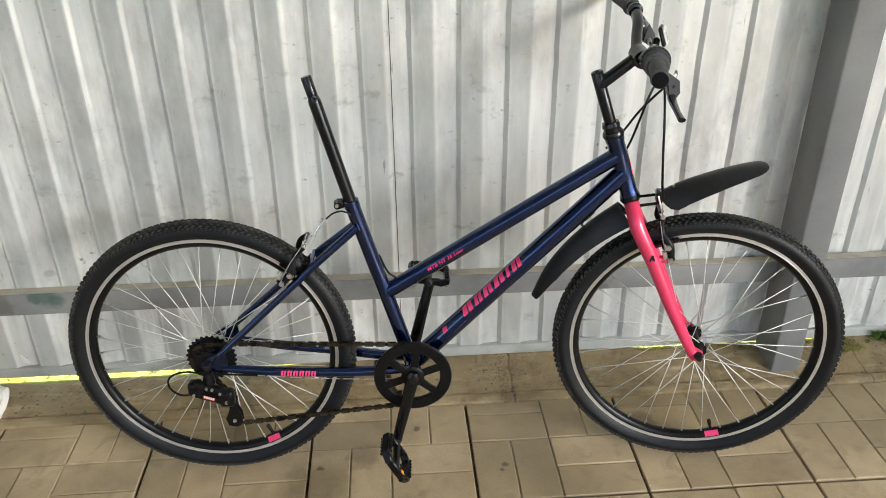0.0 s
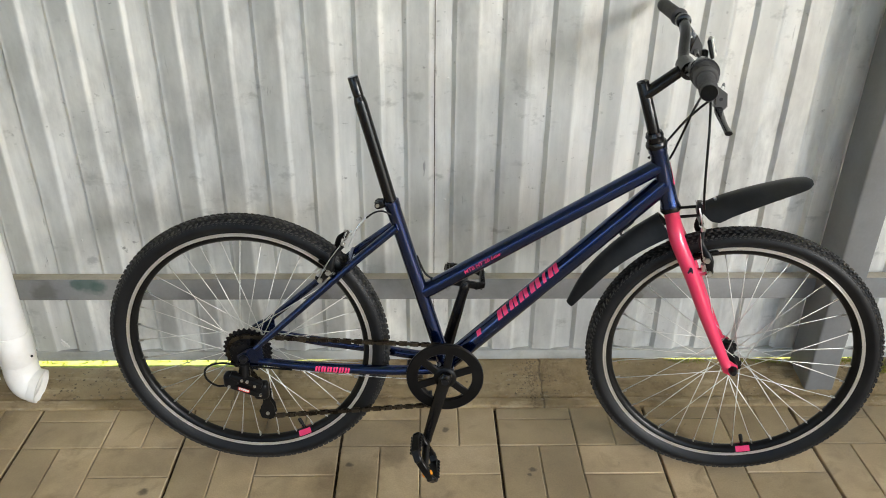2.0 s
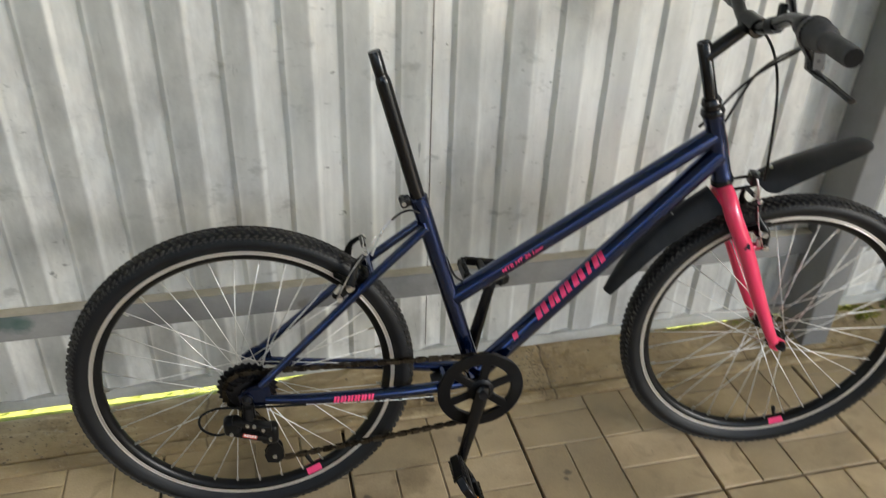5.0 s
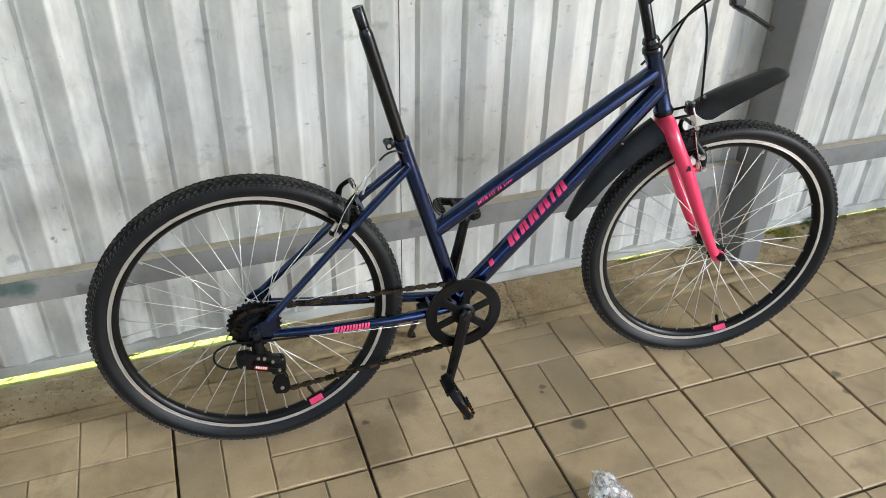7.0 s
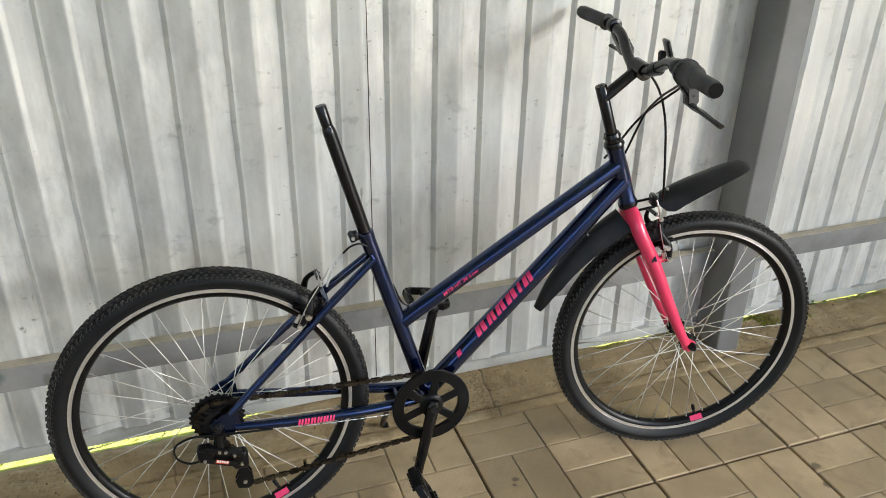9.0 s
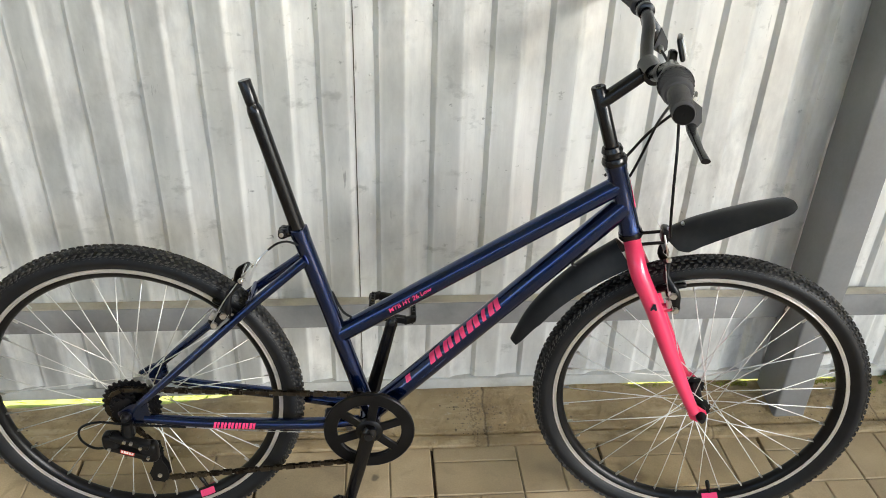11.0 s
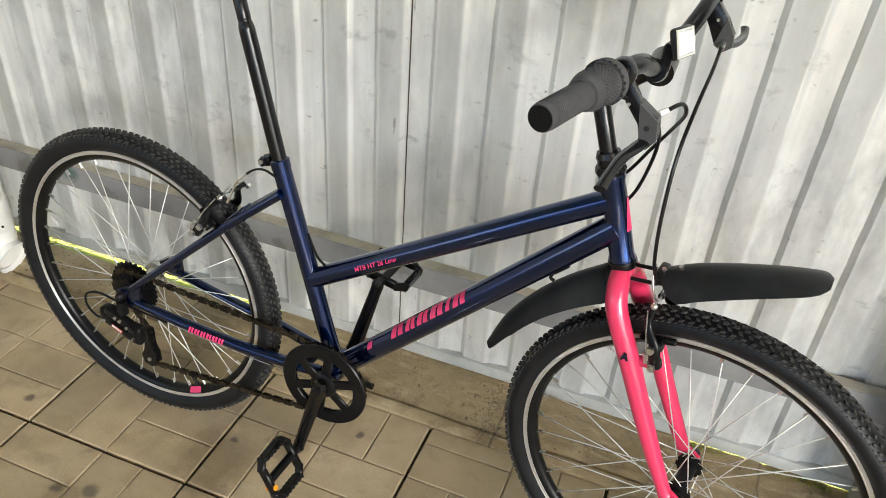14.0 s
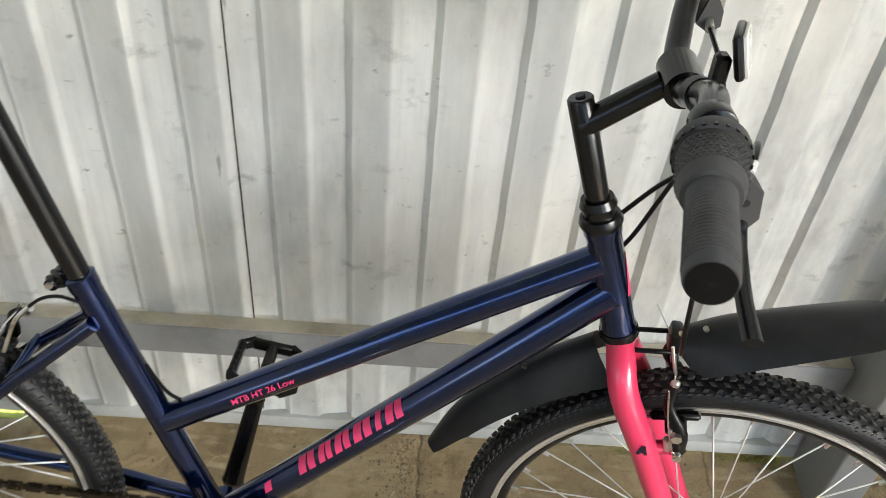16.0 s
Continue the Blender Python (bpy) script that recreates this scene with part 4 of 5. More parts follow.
# ---- wheels ----
def wheel(name, axle, valve_angle, label, rear):
    m = Matrix.Translation(axle)
    bm = bmesh.new()
    lathe(bm, [(0.2828, -0.0115), (0.2832, -0.0125), (0.2738, -0.0128), (0.2728, -0.0122), (0.2692, -0.0110), (0.2635, -0.0050), (0.2630, 0.0), (0.2635, 0.0050), (0.2692, 0.0110), (0.2728, 0.0122), (0.2738, 0.0128), (0.2832, 0.0125), (0.2828, 0.0115)], 96, Matrix(), True)
    w = part(name, bm, BLACK, bike, label)
    w.matrix_basis = m if rear else STEER @ m
    for s in (-1, 1):
        bm = bmesh.new()
        lathe(bm, [(0.2767, s * 0.0128), (0.2771, s * 0.0137), (0.2786, s * 0.0139), (0.2792, s * 0.0127), (0.2822, s * 0.0127), (0.2828, s * 0.0139), (0.2842, s * 0.0138), (0.2846, s * 0.0126)], 120)
        part("brake_track", bm, SILVER, w, "bright machined rim edge")
    # tyre carcass
    c, a, b = 0.3020, 0.0200, 0.0235
    prof = []
    for k in range(21):
        t = radians(-128 + 256 * k / 20)
        prof.append((c + a * math.cos(t), b * math.sin(t)))
    prof = [(0.2840, -0.0120)] + prof[2:-2] + [(0.2840, 0.0120)]
    bm = bmesh.new()
    lathe(bm, prof, 120)
    part("tyre", bm, TYRE, w, "black knobbly mountain bike tyre")
    # tread knobs: staggered rows over the crown, a shoulder row and fine ridges below it
    bm = bmesh.new()
    rows = [(deg, 0.5 * (i % 2), 0.0023, 0.0031, 0.0030, 136) for i, deg in enumerate((-45, -27, -9, 9, 27, 45))]
    rows += [(s * 57, 0.25, 0.0014, 0.0028, 0.0014, 204) for s in (-1, 1)]
    rows += [(s * 68, 0.25, 0.0006, 0.0013, 0.0006, 204) for s in (-1, 1)]
    for i, (deg, ph, half_y, half_l, hgt, n) in enumerate(rows):
        t = radians(deg)
        base = Vector((c + a * math.cos(t), b * math.sin(t)))
        nrm = Vector((math.cos(t), math.sin(t)))
        tan = Vector((-math.sin(t), math.cos(t)))
        skew = 0.0013 if i % 2 else -0.0013
        for k in range(n):
            th = math.tau * (k + ph) / n
            vs = []
            for lift, sc in ((-0.002, 1.0), (hgt, 0.76)):
                for sy, sl in ((-1, -1), (1, -1), (1, 1), (-1, 1)):
                    q = base + nrm * lift + tan * (sy * half_y * sc)
                    ang = th + (sl * half_l * sc + sy * skew) / c
                    vs.append(bm.verts.new((q.x * math.cos(ang), q.y, q.x * math.sin(ang))))
            for f in ((4, 5, 6, 7), (0, 1, 5, 4), (1, 2, 6, 5), (2, 3, 7, 6), (3, 0, 4, 7)):
                bm.faces.new([vs[j] for j in f])
    bmesh.ops.recalc_face_normals(bm, faces=bm.faces)
    tagged(part("tread", bm, TREAD, w, "dusty black tread knobs", False), kind="stuff")
    # hub
    half = 0.034 if not rear else 0.030
    bm = bmesh.new()
    lathe(bm, [(0.0045, -0.058), (0.0065, -0.058), (0.0065, -0.046), (0.012, -0.046), (0.013, -half - 0.004), (0.0225, -half - 0.002), (0.0225, -half + 0.002), (0.0135, -half + 0.004), (0.0125, 0.0), (0.0135, half - 0.004), (0.0225, half - 0.002), (0.0225, half + 0.002), (0.013, half + 0.004), (0.012, 0.046), (0.0065, 0.046), (0.0065, 0.058), (0.0045, 0.058)], 28)
    part("hub", bm, STEEL if rear else BLACK, w)
    # spokes: nine of each lean on each side
    meshes = []
    for s in (-1, 1):
        for lean in (-1, 1):
            a0 = lean * radians(62)
            p0 = Vector((0.0205 * math.sin(a0), s * (half + lean * 0.002), 0.0205 * math.cos(a0)))
            p1 = Vector((0, s * 0.003, 0.2640))
            bm = bmesh.new()
            tube(bm, [p0, p1], 0.00105, 6)
            me = bpy.data.meshes.new("spoke")
            bm.to_mesh(me)
            bm.free()
            me.materials.append(SPOKE_STEEL)
            me.shade_smooth()
            meshes.append(me)
    bm = bmesh.new()
    tube(bm, [(0, 0, 0.2525), (0, 0, 0.2655)], 0.0022, 6)
    nip = bpy.data.meshes.new("nipple")
    bm.to_mesh(nip)
    bm.free()
    nip.materials.append(STEEL)
    for k in range(36):
        i = k % 4
        ang = math.tau * k / 36 + valve_angle + math.tau / 72
        sp = new("spoke", meshes[(0, 2, 1, 3)[i]])
        sp.parent = w
        sp.matrix_basis = Matrix.Rotation(ang, 4, 'Y')
        ni = new("nipple", nip)
        ni.parent = w
        ni.matrix_basis = Matrix.Rotation(ang, 4, 'Y')
    # valve and rim sticker
    rv = Matrix.Rotation(valve_angle, 4, 'Y')
    bm = bmesh.new()
    tube(bm, [rv @ Vector(q) for q in ((0, 0, 0.262), (0, 0, 0.250), (0, 0, 0.249), (0, 0, 0.235), (0, 0, 0.233))], [0.0040, 0.0036, 0.0046, 0.0046, 0.0030], 12)
    part("valve", bm, BLACK, w)
    bm = bmesh.new()
    for i in range(5):
        for s in (-1, 1):
            lo, hi = -0.060 + 0.024 * i + 0.0001, -0.060 + 0.024 * (i + 1)
            pts = []
            for th, r in ((lo, 0.2625), (hi, 0.2625), (hi, 0.2735), (lo, 0.2735)):
                yy = s * (0.0048 + (0.0084 if r > 0.265 else 0.0))
                pts.append(bm.verts.new(rv @ Vector((r * math.sin(th), yy + s * 0.0012, r * math.cos(th)))))
            bm.faces.new(pts)
    part("rim_sticker", bm, PINK_DECAL, w, "pink sticker beside the valve")
    return w


def angle_to(dx, dz):
    return math.atan2(dx, dz)


rear_wheel = wheel("rear_wheel", R_AXLE, angle_to(0.112, -0.240), "rear wheel with knobbly tyre and silver spokes", True)
front_wheel = wheel("front_wheel", F_AXLE, angle_to(0.071, -0.249), "front wheel with knobbly tyre and silver spokes", False)


# ---- drivetrain ----
def gear(bm, r, teeth, y, thick, hole):
    out, inn = [], []
    for k in range(teeth * 4):
        a = math.tau * k / (teeth * 4)
        rr = r + (0.0022 if k % 4 in (1, 2) else -0.0020)
        out.append((rr * math.cos(a), rr * math.sin(a)))
        inn.append((hole * math.cos(a), hole * math.sin(a)))
    n = len(out)
    ring = []
    for yy in (y - thick / 2, y + thick / 2):
        ring.append(([bm.verts.new((x, yy, z)) for x, z in out], [bm.verts.new((x, yy, z)) for x, z in inn]))
    (o0, i0), (o1, i1) = ring
    for k in range(n):
        j = (k + 1) % n
        bm.faces.new((o0[k], o0[j], i0[j], i0[k]))
        bm.faces.new((o1[j], o1[k], i1[k], i1[j]))
        bm.faces.new((o0[k], o1[k], o1[j], o0[j]))
        bm.faces.new((i0[j], i1[j], i1[k], i0[k]))


bm = bmesh.new()
lathe(bm, [(0.012, -0.052), (0.020, -0.052), (0.020, -0.028), (0.012, -0.028)], 24, Matrix(), True)
freewheel = part("freewheel", bm, DARK_STEEL, bike, "dark six-speed freewheel")
freewheel.matrix_basis = Matrix.Translation(R_AXLE)
for k, (r, teeth) in enumerate(((0.0545, 28), (0.0475, 24), (0.0420, 22), (0.0380, 20), (0.0340, 18), (0.0295, 14))):
    bm = bmesh.new()
    gear(bm, r, teeth, -0.029 - 0.0046 * k, 0.0022, 0.019)
    part("sprocket", bm, DARK_STEEL, freewheel, "", False)

RING = BB + Vector((0.0, -0.046, -0.004))
bm = bmesh.new()
for y0, y1 in ((-0.005, 0.0),):
    n = 72
    prof = [(0.0625, -0.0005), (0.0625, -0.0045), (0.0640, -0.006), (0.0865, -0.006), (0.0885, -0.0040), (0.0885, -0.0005), (0.0870, 0.0), (0.0640, 0.0)]
    lathe(bm, prof, n, Matrix(), True)
for k in range(6):
    a = math.tau * (k + 0.35) / 6
    o = Vector((math.cos(a), 0, math.sin(a)))
    prism_between(bm, o * 0.014 + Vector((0, -0.003, 0)), o * 0.067 + Vector((0, -0.003, 0)), 0.0185, 0.006, 0.0015)
lathe(bm, [(0.0, -0.010), (0.020, -0.010), (0.0265, -0.006), (0.0265, 0.004), (0.0, 0.004)], 28)
ring = part("chain_guard", bm, BLACK, bike, "black slotted chain guard and chainring")
ring.matrix_basis = Matrix.Translation(RING)
bm = bmesh.new()
gear(bm, 0.0800, 42, 0.005, 0.0028, 0.064)
part("chainring", bm, DARK_STEEL, ring, "", False)

CRANK_DIR = Vector((-0.242, 0, -0.970)).normalized()


def crank(s, base, label):
    d = CRANK_DIR if s < 0 else -CRANK_DIR
    y = Vector((0, s, 0))
    a, b = base + y * 0.0, base + d * 0.170 + y * 0.012
    bm = bmesh.new()
    tube(bm, [a - d * 0.016 + y * 0.004, a + y * 0.004, a + d * 0.02 + y * 0.005, b - d * 0.02, b, b + d * 0.012], [0.010, 0.0165, 0.0145, 0.0115, 0.0125, 0.008], 16, 3, True, 0.62)
    arm = part("crank_arm", bm, GLOSS_BLACK, bike, label)
    tube_part("crank_bolt", [a + y * 0.010, a + y * 0.016], 0.0085, DARK_STEEL, arm, seg=12)
    return b


R_PEDAL = crank(-1, BB + Vector((0, -0.060, 0)), "black steel crank arm")
L_PEDAL = crank(1, BB + Vector((0, 0.060, 0)), "black steel crank arm")


def pedal(at, s, tilt, label):
    """A black resin platform pedal with an open cage."""
    m = Matrix.Translation(at + Vector((0, s * 0.062, 0))) @ Matrix.Rotation(tilt, 4, 'Y')
    bm = bmesh.new()
    tube(bm, [m @ Vector((0, -s * 0.060, 0)), m @ Vector((0, s * 0.040, 0))], 0.0085, 14)
    for y in (-0.040, 0.040):
        box(bm, (0.060, 0.011, 0.018), m @ Matrix.Translation((0, y, 0)), 0.003)
    for x in (-0.043, 0.043):
        box(bm, (0.011, 0.062, 0.022), m @ Matrix.Translation((x, 0, 0)), 0.003)
    for x in (-1, 1):
        for y in (-1, 1):
            box(bm, (0.030, 0.010, 0.018), m @ Matrix.Translation((x * 0.037, y * 0.036, 0)) @ Matrix.Rotation(x * y * radians(-38), 4, 'Z'), 0.003)
        for k in range(6):
            box(bm, (0.006, 0.005, 0.004), m @ Matrix.Translation((x * 0.043, -0.026 + 0.0104 * k, 0.0125)), 0.0008)
            box(bm, (0.006, 0.005, 0.004), m @ Matrix.Translation((x * 0.043, -0.026 + 0.0104 * k, -0.0125)), 0.0008)
    p = part("pedal", bm, BLACK, bike, label)
    for z in (-1, 1) if s < 0 else ():
        bm = bmesh.new()
        tube(bm, [m @ Vector((0.014, s * 0.040, z * 0.0085)), m @ Vector((0.014, s * 0.040, z * 0.0104))], 0.0055, 14)
        part("pedal_reflector", bm, AMBER, p, "round amber reflector")
    return p


pedal(R_PEDAL, -1, radians(62), "black resin pedal hanging on edge")
pedal(L_PEDAL, 1, radians(10), "black resin pedal lying flat")


def chain_run(bm, pts):
    """Links along a line, plates turned alternately."""
    total, prev = 0.0, Vector(pts[0])
    samples = [(0.0, prev)]
    for q in pts[1:]:
        q = Vector(q)
        total += (q - prev).length
        samples.append((total, q))
        prev = q
    def at(s):
        for (s0, a), (s1, b) in zip(samples, samples[1:]):
            if s <= s1:
                return a + (b - a) * ((s - s0) / max(s1 - s0, 1e-6))
        return samples[-1][1]
    n = int(total / 0.0127)
    for k in range(n):
        a, b = at(k * 0.0127), at((k + 1) * 0.0127)
        off = 0.0036 if k % 2 else 0.0022
        d = (b - a).normalized()
        for s in (-1, 1):
            prism_between(bm, a - d * 0.0030 + Vector((0, s * off, 0)), b + d * 0.0030 + Vector((0, s * off, 0)), 0.0086 if k % 2 else 0.0056, 0.0012)
        tube(bm, [a + Vector((0, -0.0042, 0)), a + Vector((0, 0.0042, 0))], 0.0034, 6)


bm = bmesh.new()
arc = []
cc = RING + Vector((0, 0.005, 0))
for k in range(25):
    a = radians(96 - 192 * k / 24)
    arc.append(cc + 0.0805 * Vector((math.cos(a), 0, math.sin(a))))
up0 = R_AXLE + Vector((0.004, -0.0405, 0.0425))
low0 = Vector((-0.398, -0.046, 0.156))
back = [R_AXLE + 0.0430 * Vector((math.cos(radians(t)), 0, math.sin(radians(t)))) + Vector((0, -0.0405, 0)) for t in range(268, 85, -20)]
chain_run(bm, [(-0.4005, -0.0430, 0.236), *back, up0, *arc, low0, (-0.4105, -0.0455, 0.166), (-0.4105, -0.0440, 0.180), (-0.392, -0.0430, 0.205)])
tagged(part("chain", bm, CHAIN_STEEL, bike, "oily brown roller chain", False))

# rear derailleur
bm = bmesh.new()
slab(bm, [(-0.446, 0.318), (-0.425, 0.318), (-0.424, 0.288), (-0.436, 0.276), (-0.452, 0.284)], -0.074, -0.067)
for lift in (-0.0115, 0.0115):
    box(bm, (0.076, 0.020, 0.0135), Matrix.Translation((-0.436 + 0.3 * lift, -0.080, 0.268 + lift)) @ Matrix.Rotation(radians(20), 4, 'Y'), 0.004, 2)
box(bm, (0.060, 0.008, 0.020), Matrix.Translation((-0.436, -0.074, 0.268)) @ Matrix.Rotation(radians(20), 4, 'Y'), 0.002)
box(bm, (0.032, 0.028, 0.036), Matrix.Translation((-0.468, -0.076, 0.278)), 0.009, 3)
box(bm, (0.034, 0.026, 0.044), Matrix.Translation((-0.402, -0.074, 0.250)), 0.009, 3)
tube(bm, [(-0.437, -0.071, 0.314), (-0.438, -0.074, 0.284)], [0.0095, 0.0100], 16)
derailleur = part("rear_derailleur", bm, BLACK, bike, "black rear derailleur")
for y in (-0.0535, -0.0395):
    bm = bmesh.new()
    slab(bm, [(-0.407, 0.246), (-0.392, 0.246), (-0.390, 0.206), (-0.382, 0.190), (-0.380, 0.166), (-0.392, 0.153), (-0.413, 0.157), (-0.418, 0.176), (-0.408, 0.196), (-0.405, 0.216)], y - 0.001, y + 0.001)
    part("cage_plate", bm, BLACK, derailleur)
for c in ((-0.402, 0.228), (-0.398, 0.171)):
    bm = bmesh.new()
    gear(bm, 0.0135, 11, 0, 0.007, 0.004)
    o = part("jockey_wheel", bm, BLACK, derailleur, "", False)
    o.matrix_basis = Matrix.Translation((c[0], -0.0465, c[1]))
    tube_part("pulley_bolt", [(c[0], -0.0575, c[1]), (c[0], -0.0535, c[1])], 0.0042, STEEL, derailleur, seg=10)
for x, z in ((-0.470, 0.268), (-0.400, 0.246), (-0.428, 0.281), (-0.440, 0.284), (-0.412, 0.270)):
    tube_part("derailleur_bolt", [(x, -0.0885, z), (x, -0.0930, z)], 0.0034, STEEL, derailleur, seg=10)
LB = Matrix.Translation((-0.437, -0.0918, 0.2600)) @ Matrix.Rotation(radians(20), 4, 'Y')
bm = bmesh.new()
box(bm, (0.026, 0.0012, 0.0075), LB)
part("derailleur_label", bm, RED_LABEL, derailleur, "red label with pale bars", False)
bm = bmesh.new()
for k in range(5):
    box(bm, (0.0036, 0.0012, 0.0050), LB @ Matrix.Translation((-0.0095 + 0.0048 * k, -0.0008, 0.0012)))
part("label_bars", bm, PALE_LABEL, derailleur, "", False)


# ---- brakes ----
def v_brake(pivot, top, pad, steer, label, twist):
    """Two upright arms either side of the tyre, pads on the rim and a bent noodle joining the tops."""
    b = empty(label[0])
    b.parent = bike
    tagged(b, label[1])
    for s in (-1, 1):
        bm = bmesh.new()
        p, t = Vector(pivot), Vector(top)
        out = Vector(((t - p).z, 0, -(t - p).x)).normalized()
        tube(bm, [p + Vector((0, s * 0.046, 0)), p + (t - p) * 0.35 + out * 0.004 + Vector((0, s * 0.051, 0)), p + (t - p) * 0.72 - out * 0.007 + Vector((0, s * 0.043, 0)), t + Vector((0, s * 0.036, 0))], [0.0095, 0.0085, 0.0058, 0.0050], 12, 4, True, 0.62)
        part("brake_arm", bm, BLACK, b)
    if steer:
        steered(b)
    d = (Vector(top) - Vector(pivot)).normalized()
    along = Vector((d.z, 0, -d.x))
    for s in (-1, 1):
        bm = bmesh.new()
        c = Vector(pad) + Vector((0, s * 0.0205, 0))
        prism_between(bm, c - along * 0.028, c + along * 0.028, 0.010, 0.011, 0.003)
        part("brake_pad", bm, BLACK, b)
        bm = bmesh.new()
        c4 = Vector(pad) + Vector((0, s * 0.036, 0))
        prism_between(bm, c4 - along * 0.012, c4 + along * 0.012, 0.016, 0.022, 0.004)
        part("pad_holder", bm, BLACK, b)
        c2 = Vector(pivot) + Vector((0, s * 0.055, 0))
        tube_part("pivot_bolt", [c2, c2 + Vector((0, s * 0.006, 0))], 0.0055, STEEL, b, seg=10)
        c3 = Vector(pad) + Vector((0, s * 0.052, 0)) + d * 0.004
        tube_part("pad_nut", [c3, c3 + Vector((0, s * 0.009, 0))], 0.0062, STEEL, b, seg=6)
        tube_part("pad_washer", [c3 - Vector((0, s * 0.003, 0)), c3 + Vector((0, s * 0.001, 0))], 0.0088, SILVER, b, seg=16)
        c5 = Vector(pivot) + Vector((0, s * 0.050, 0)) - along * 0.010 + d * 0.012
        tube_part("spring_screw", [c5 - d * 0.009, c5 + d * 0.009], 0.0042, STEEL, b, seg=10)
        bm = bmesh.new()
        prism_between(bm, Vector(pivot) + Vector((0, s * 0.042, 0)) - along * 0.012, Vector(pivot) + Vector((0, s * 0.042, 0)) + along * 0.010, 0.020, 0.016, 0.004)
        part("pivot_housing", bm, BLACK, b)
        bm = bmesh.new()
        q0, q1 = Vector(pivot) + Vector((0, s * 0.058, 0)) - along * 0.004, Vector(top) + Vector((0, s * 0.043, 0)) - along * 0.006
        tube(bm, [q0, (q0 + q1) / 2 - along * 0.003, q1], 0.0011, 6, 4)
        part("spring", bm, STEEL, b)
    t = Vector(top)
    tube_part("noodle", [t + Vector((0, 0.036, 0.0)), t + Vector((0, 0.010, 0.004)), t + Vector((0, -0.022, 0.006)), t + Vector(twist) * 0.5 + Vector((0, -0.034, 0.012)), t + Vector(twist) + Vector((0, -0.030, 0.02))], 0.0019, STEEL, b, seg=10, steps=6)
    tube_part("boot", [t + Vector((0, 0.034, 0.001)), t + Vector((0, -0.006, 0.004))], 0.0050, BLACK, b, seg=10)
    tube_part("link_wire", [t + Vector((0, -0.030, 0.003)), t + Vector((0, 0.0, 0.009)), t + Vector((0, 0.038, 0.003))], 0.0010, STEEL, b, seg=6, steps=4)
    tube_part("cable_clamp", [t + Vector((0.004, 0.036, -0.004)), t + Vector((0.004, 0.046, -0.004))], 0.0052, STEEL, b, seg=6)
    bm = bmesh.new()
    box(bm, (0.010, 0.008, 0.011), Matrix.Translation(t + Vector((0, -0.036, 0.004))), 0.003)
    part("noodle_holder", bm, STEEL, b)
    return b


v_brake((-0.256, 0, 0.524), (-0.206, 0, 0.598), (-0.240, 0, 0.540), False, ("rear_brake", "black rear rim brake with silver noodle"), (0.020, 0, 0.014))
v_brake((0.580, 0, 0.566), (0.557, 0, 0.652), (0.573, 0, 0.592), True, ("front_brake", "black front rim brake with silver noodle"), (-0.014, 0, 0.030))

# ---- cables ----
CABLE = BLACK
for pts, mat, r in (
    ([(0.508, -0.150, 0.9745), (0.522, -0.112, 0.975), (0.527, -0.088, 0.955), (0.511, -0.035, 0.912), (0.491, 0.000, 0.870), (0.464, 0.022, 0.818), (0.436, 0.027, 0.785)], CABLE, 0.0026),
    ([(0.462, -0.196, 0.998), (0.480, -0.152, 0.976), (0.492, -0.085, 0.942), (0.498, -0.025, 0.897), (0.494, 0.002, 0.850), (0.480, 0.020, 0.790), (0.455, 0.027, 0.745)], CABLE, 0.0026),
    ([(0.536, 0.126, 0.984), (0.536, 0.060, 0.968), (0.532, -0.010, 0.936), (0.528, -0.052, 0.880), (0.530, -0.064, 0.800), (0.536, -0.062, 0.735), (0.544, -0.050, 0.702)], CABLE, 0.0026),
    ([(0.003, 0.004, 0.4985), (-0.018, 0.004, 0.505), (-0.034, 0.004, 0.520), (-0.050, 0.002, 0.560)], CABLE, 0.0024),
    ([(-0.104, -0.016, 0.664), (-0.122, -0.020, 0.673), (-0.141, -0.022, 0.669), (-0.158, -0.024, 0.656)], CABLE, 0.0021),
    ([(-0.156, -0.024, 0.658), (-0.173, -0.027, 0.640), (-0.184, -0.029, 0.618), (-0.194, -0.032, 0.594)], STEEL, 0.0024),
    ([(-0.470, -0.080, 0.266), (-0.500, -0.080, 0.262), (-0.524, -0.078, 0.280), (-0.522, -0.076, 0.306), (-0.490, -0.073, 0.318), (-0.440, -0.072, 0.312), (-0.385, -0.070, 0.307), (-0.330, -0.064, 0.299)], CABLE, 0.0024),
    ([(-0.330, -0.064, 0.299), (-0.20, -0.055, 0.282), (-0.05, -0.034, 0.262), (0.01, -0.018, 0.262)], STEEL, 0.0009),
):
    tube_part("cable", pts, r, mat, bike, "", 8, 6)
tube_part("cable_end", [(0.520, -0.006, 0.730), (0.546, -0.016, 0.690)], 0.0007, STEEL, bike, seg=6)


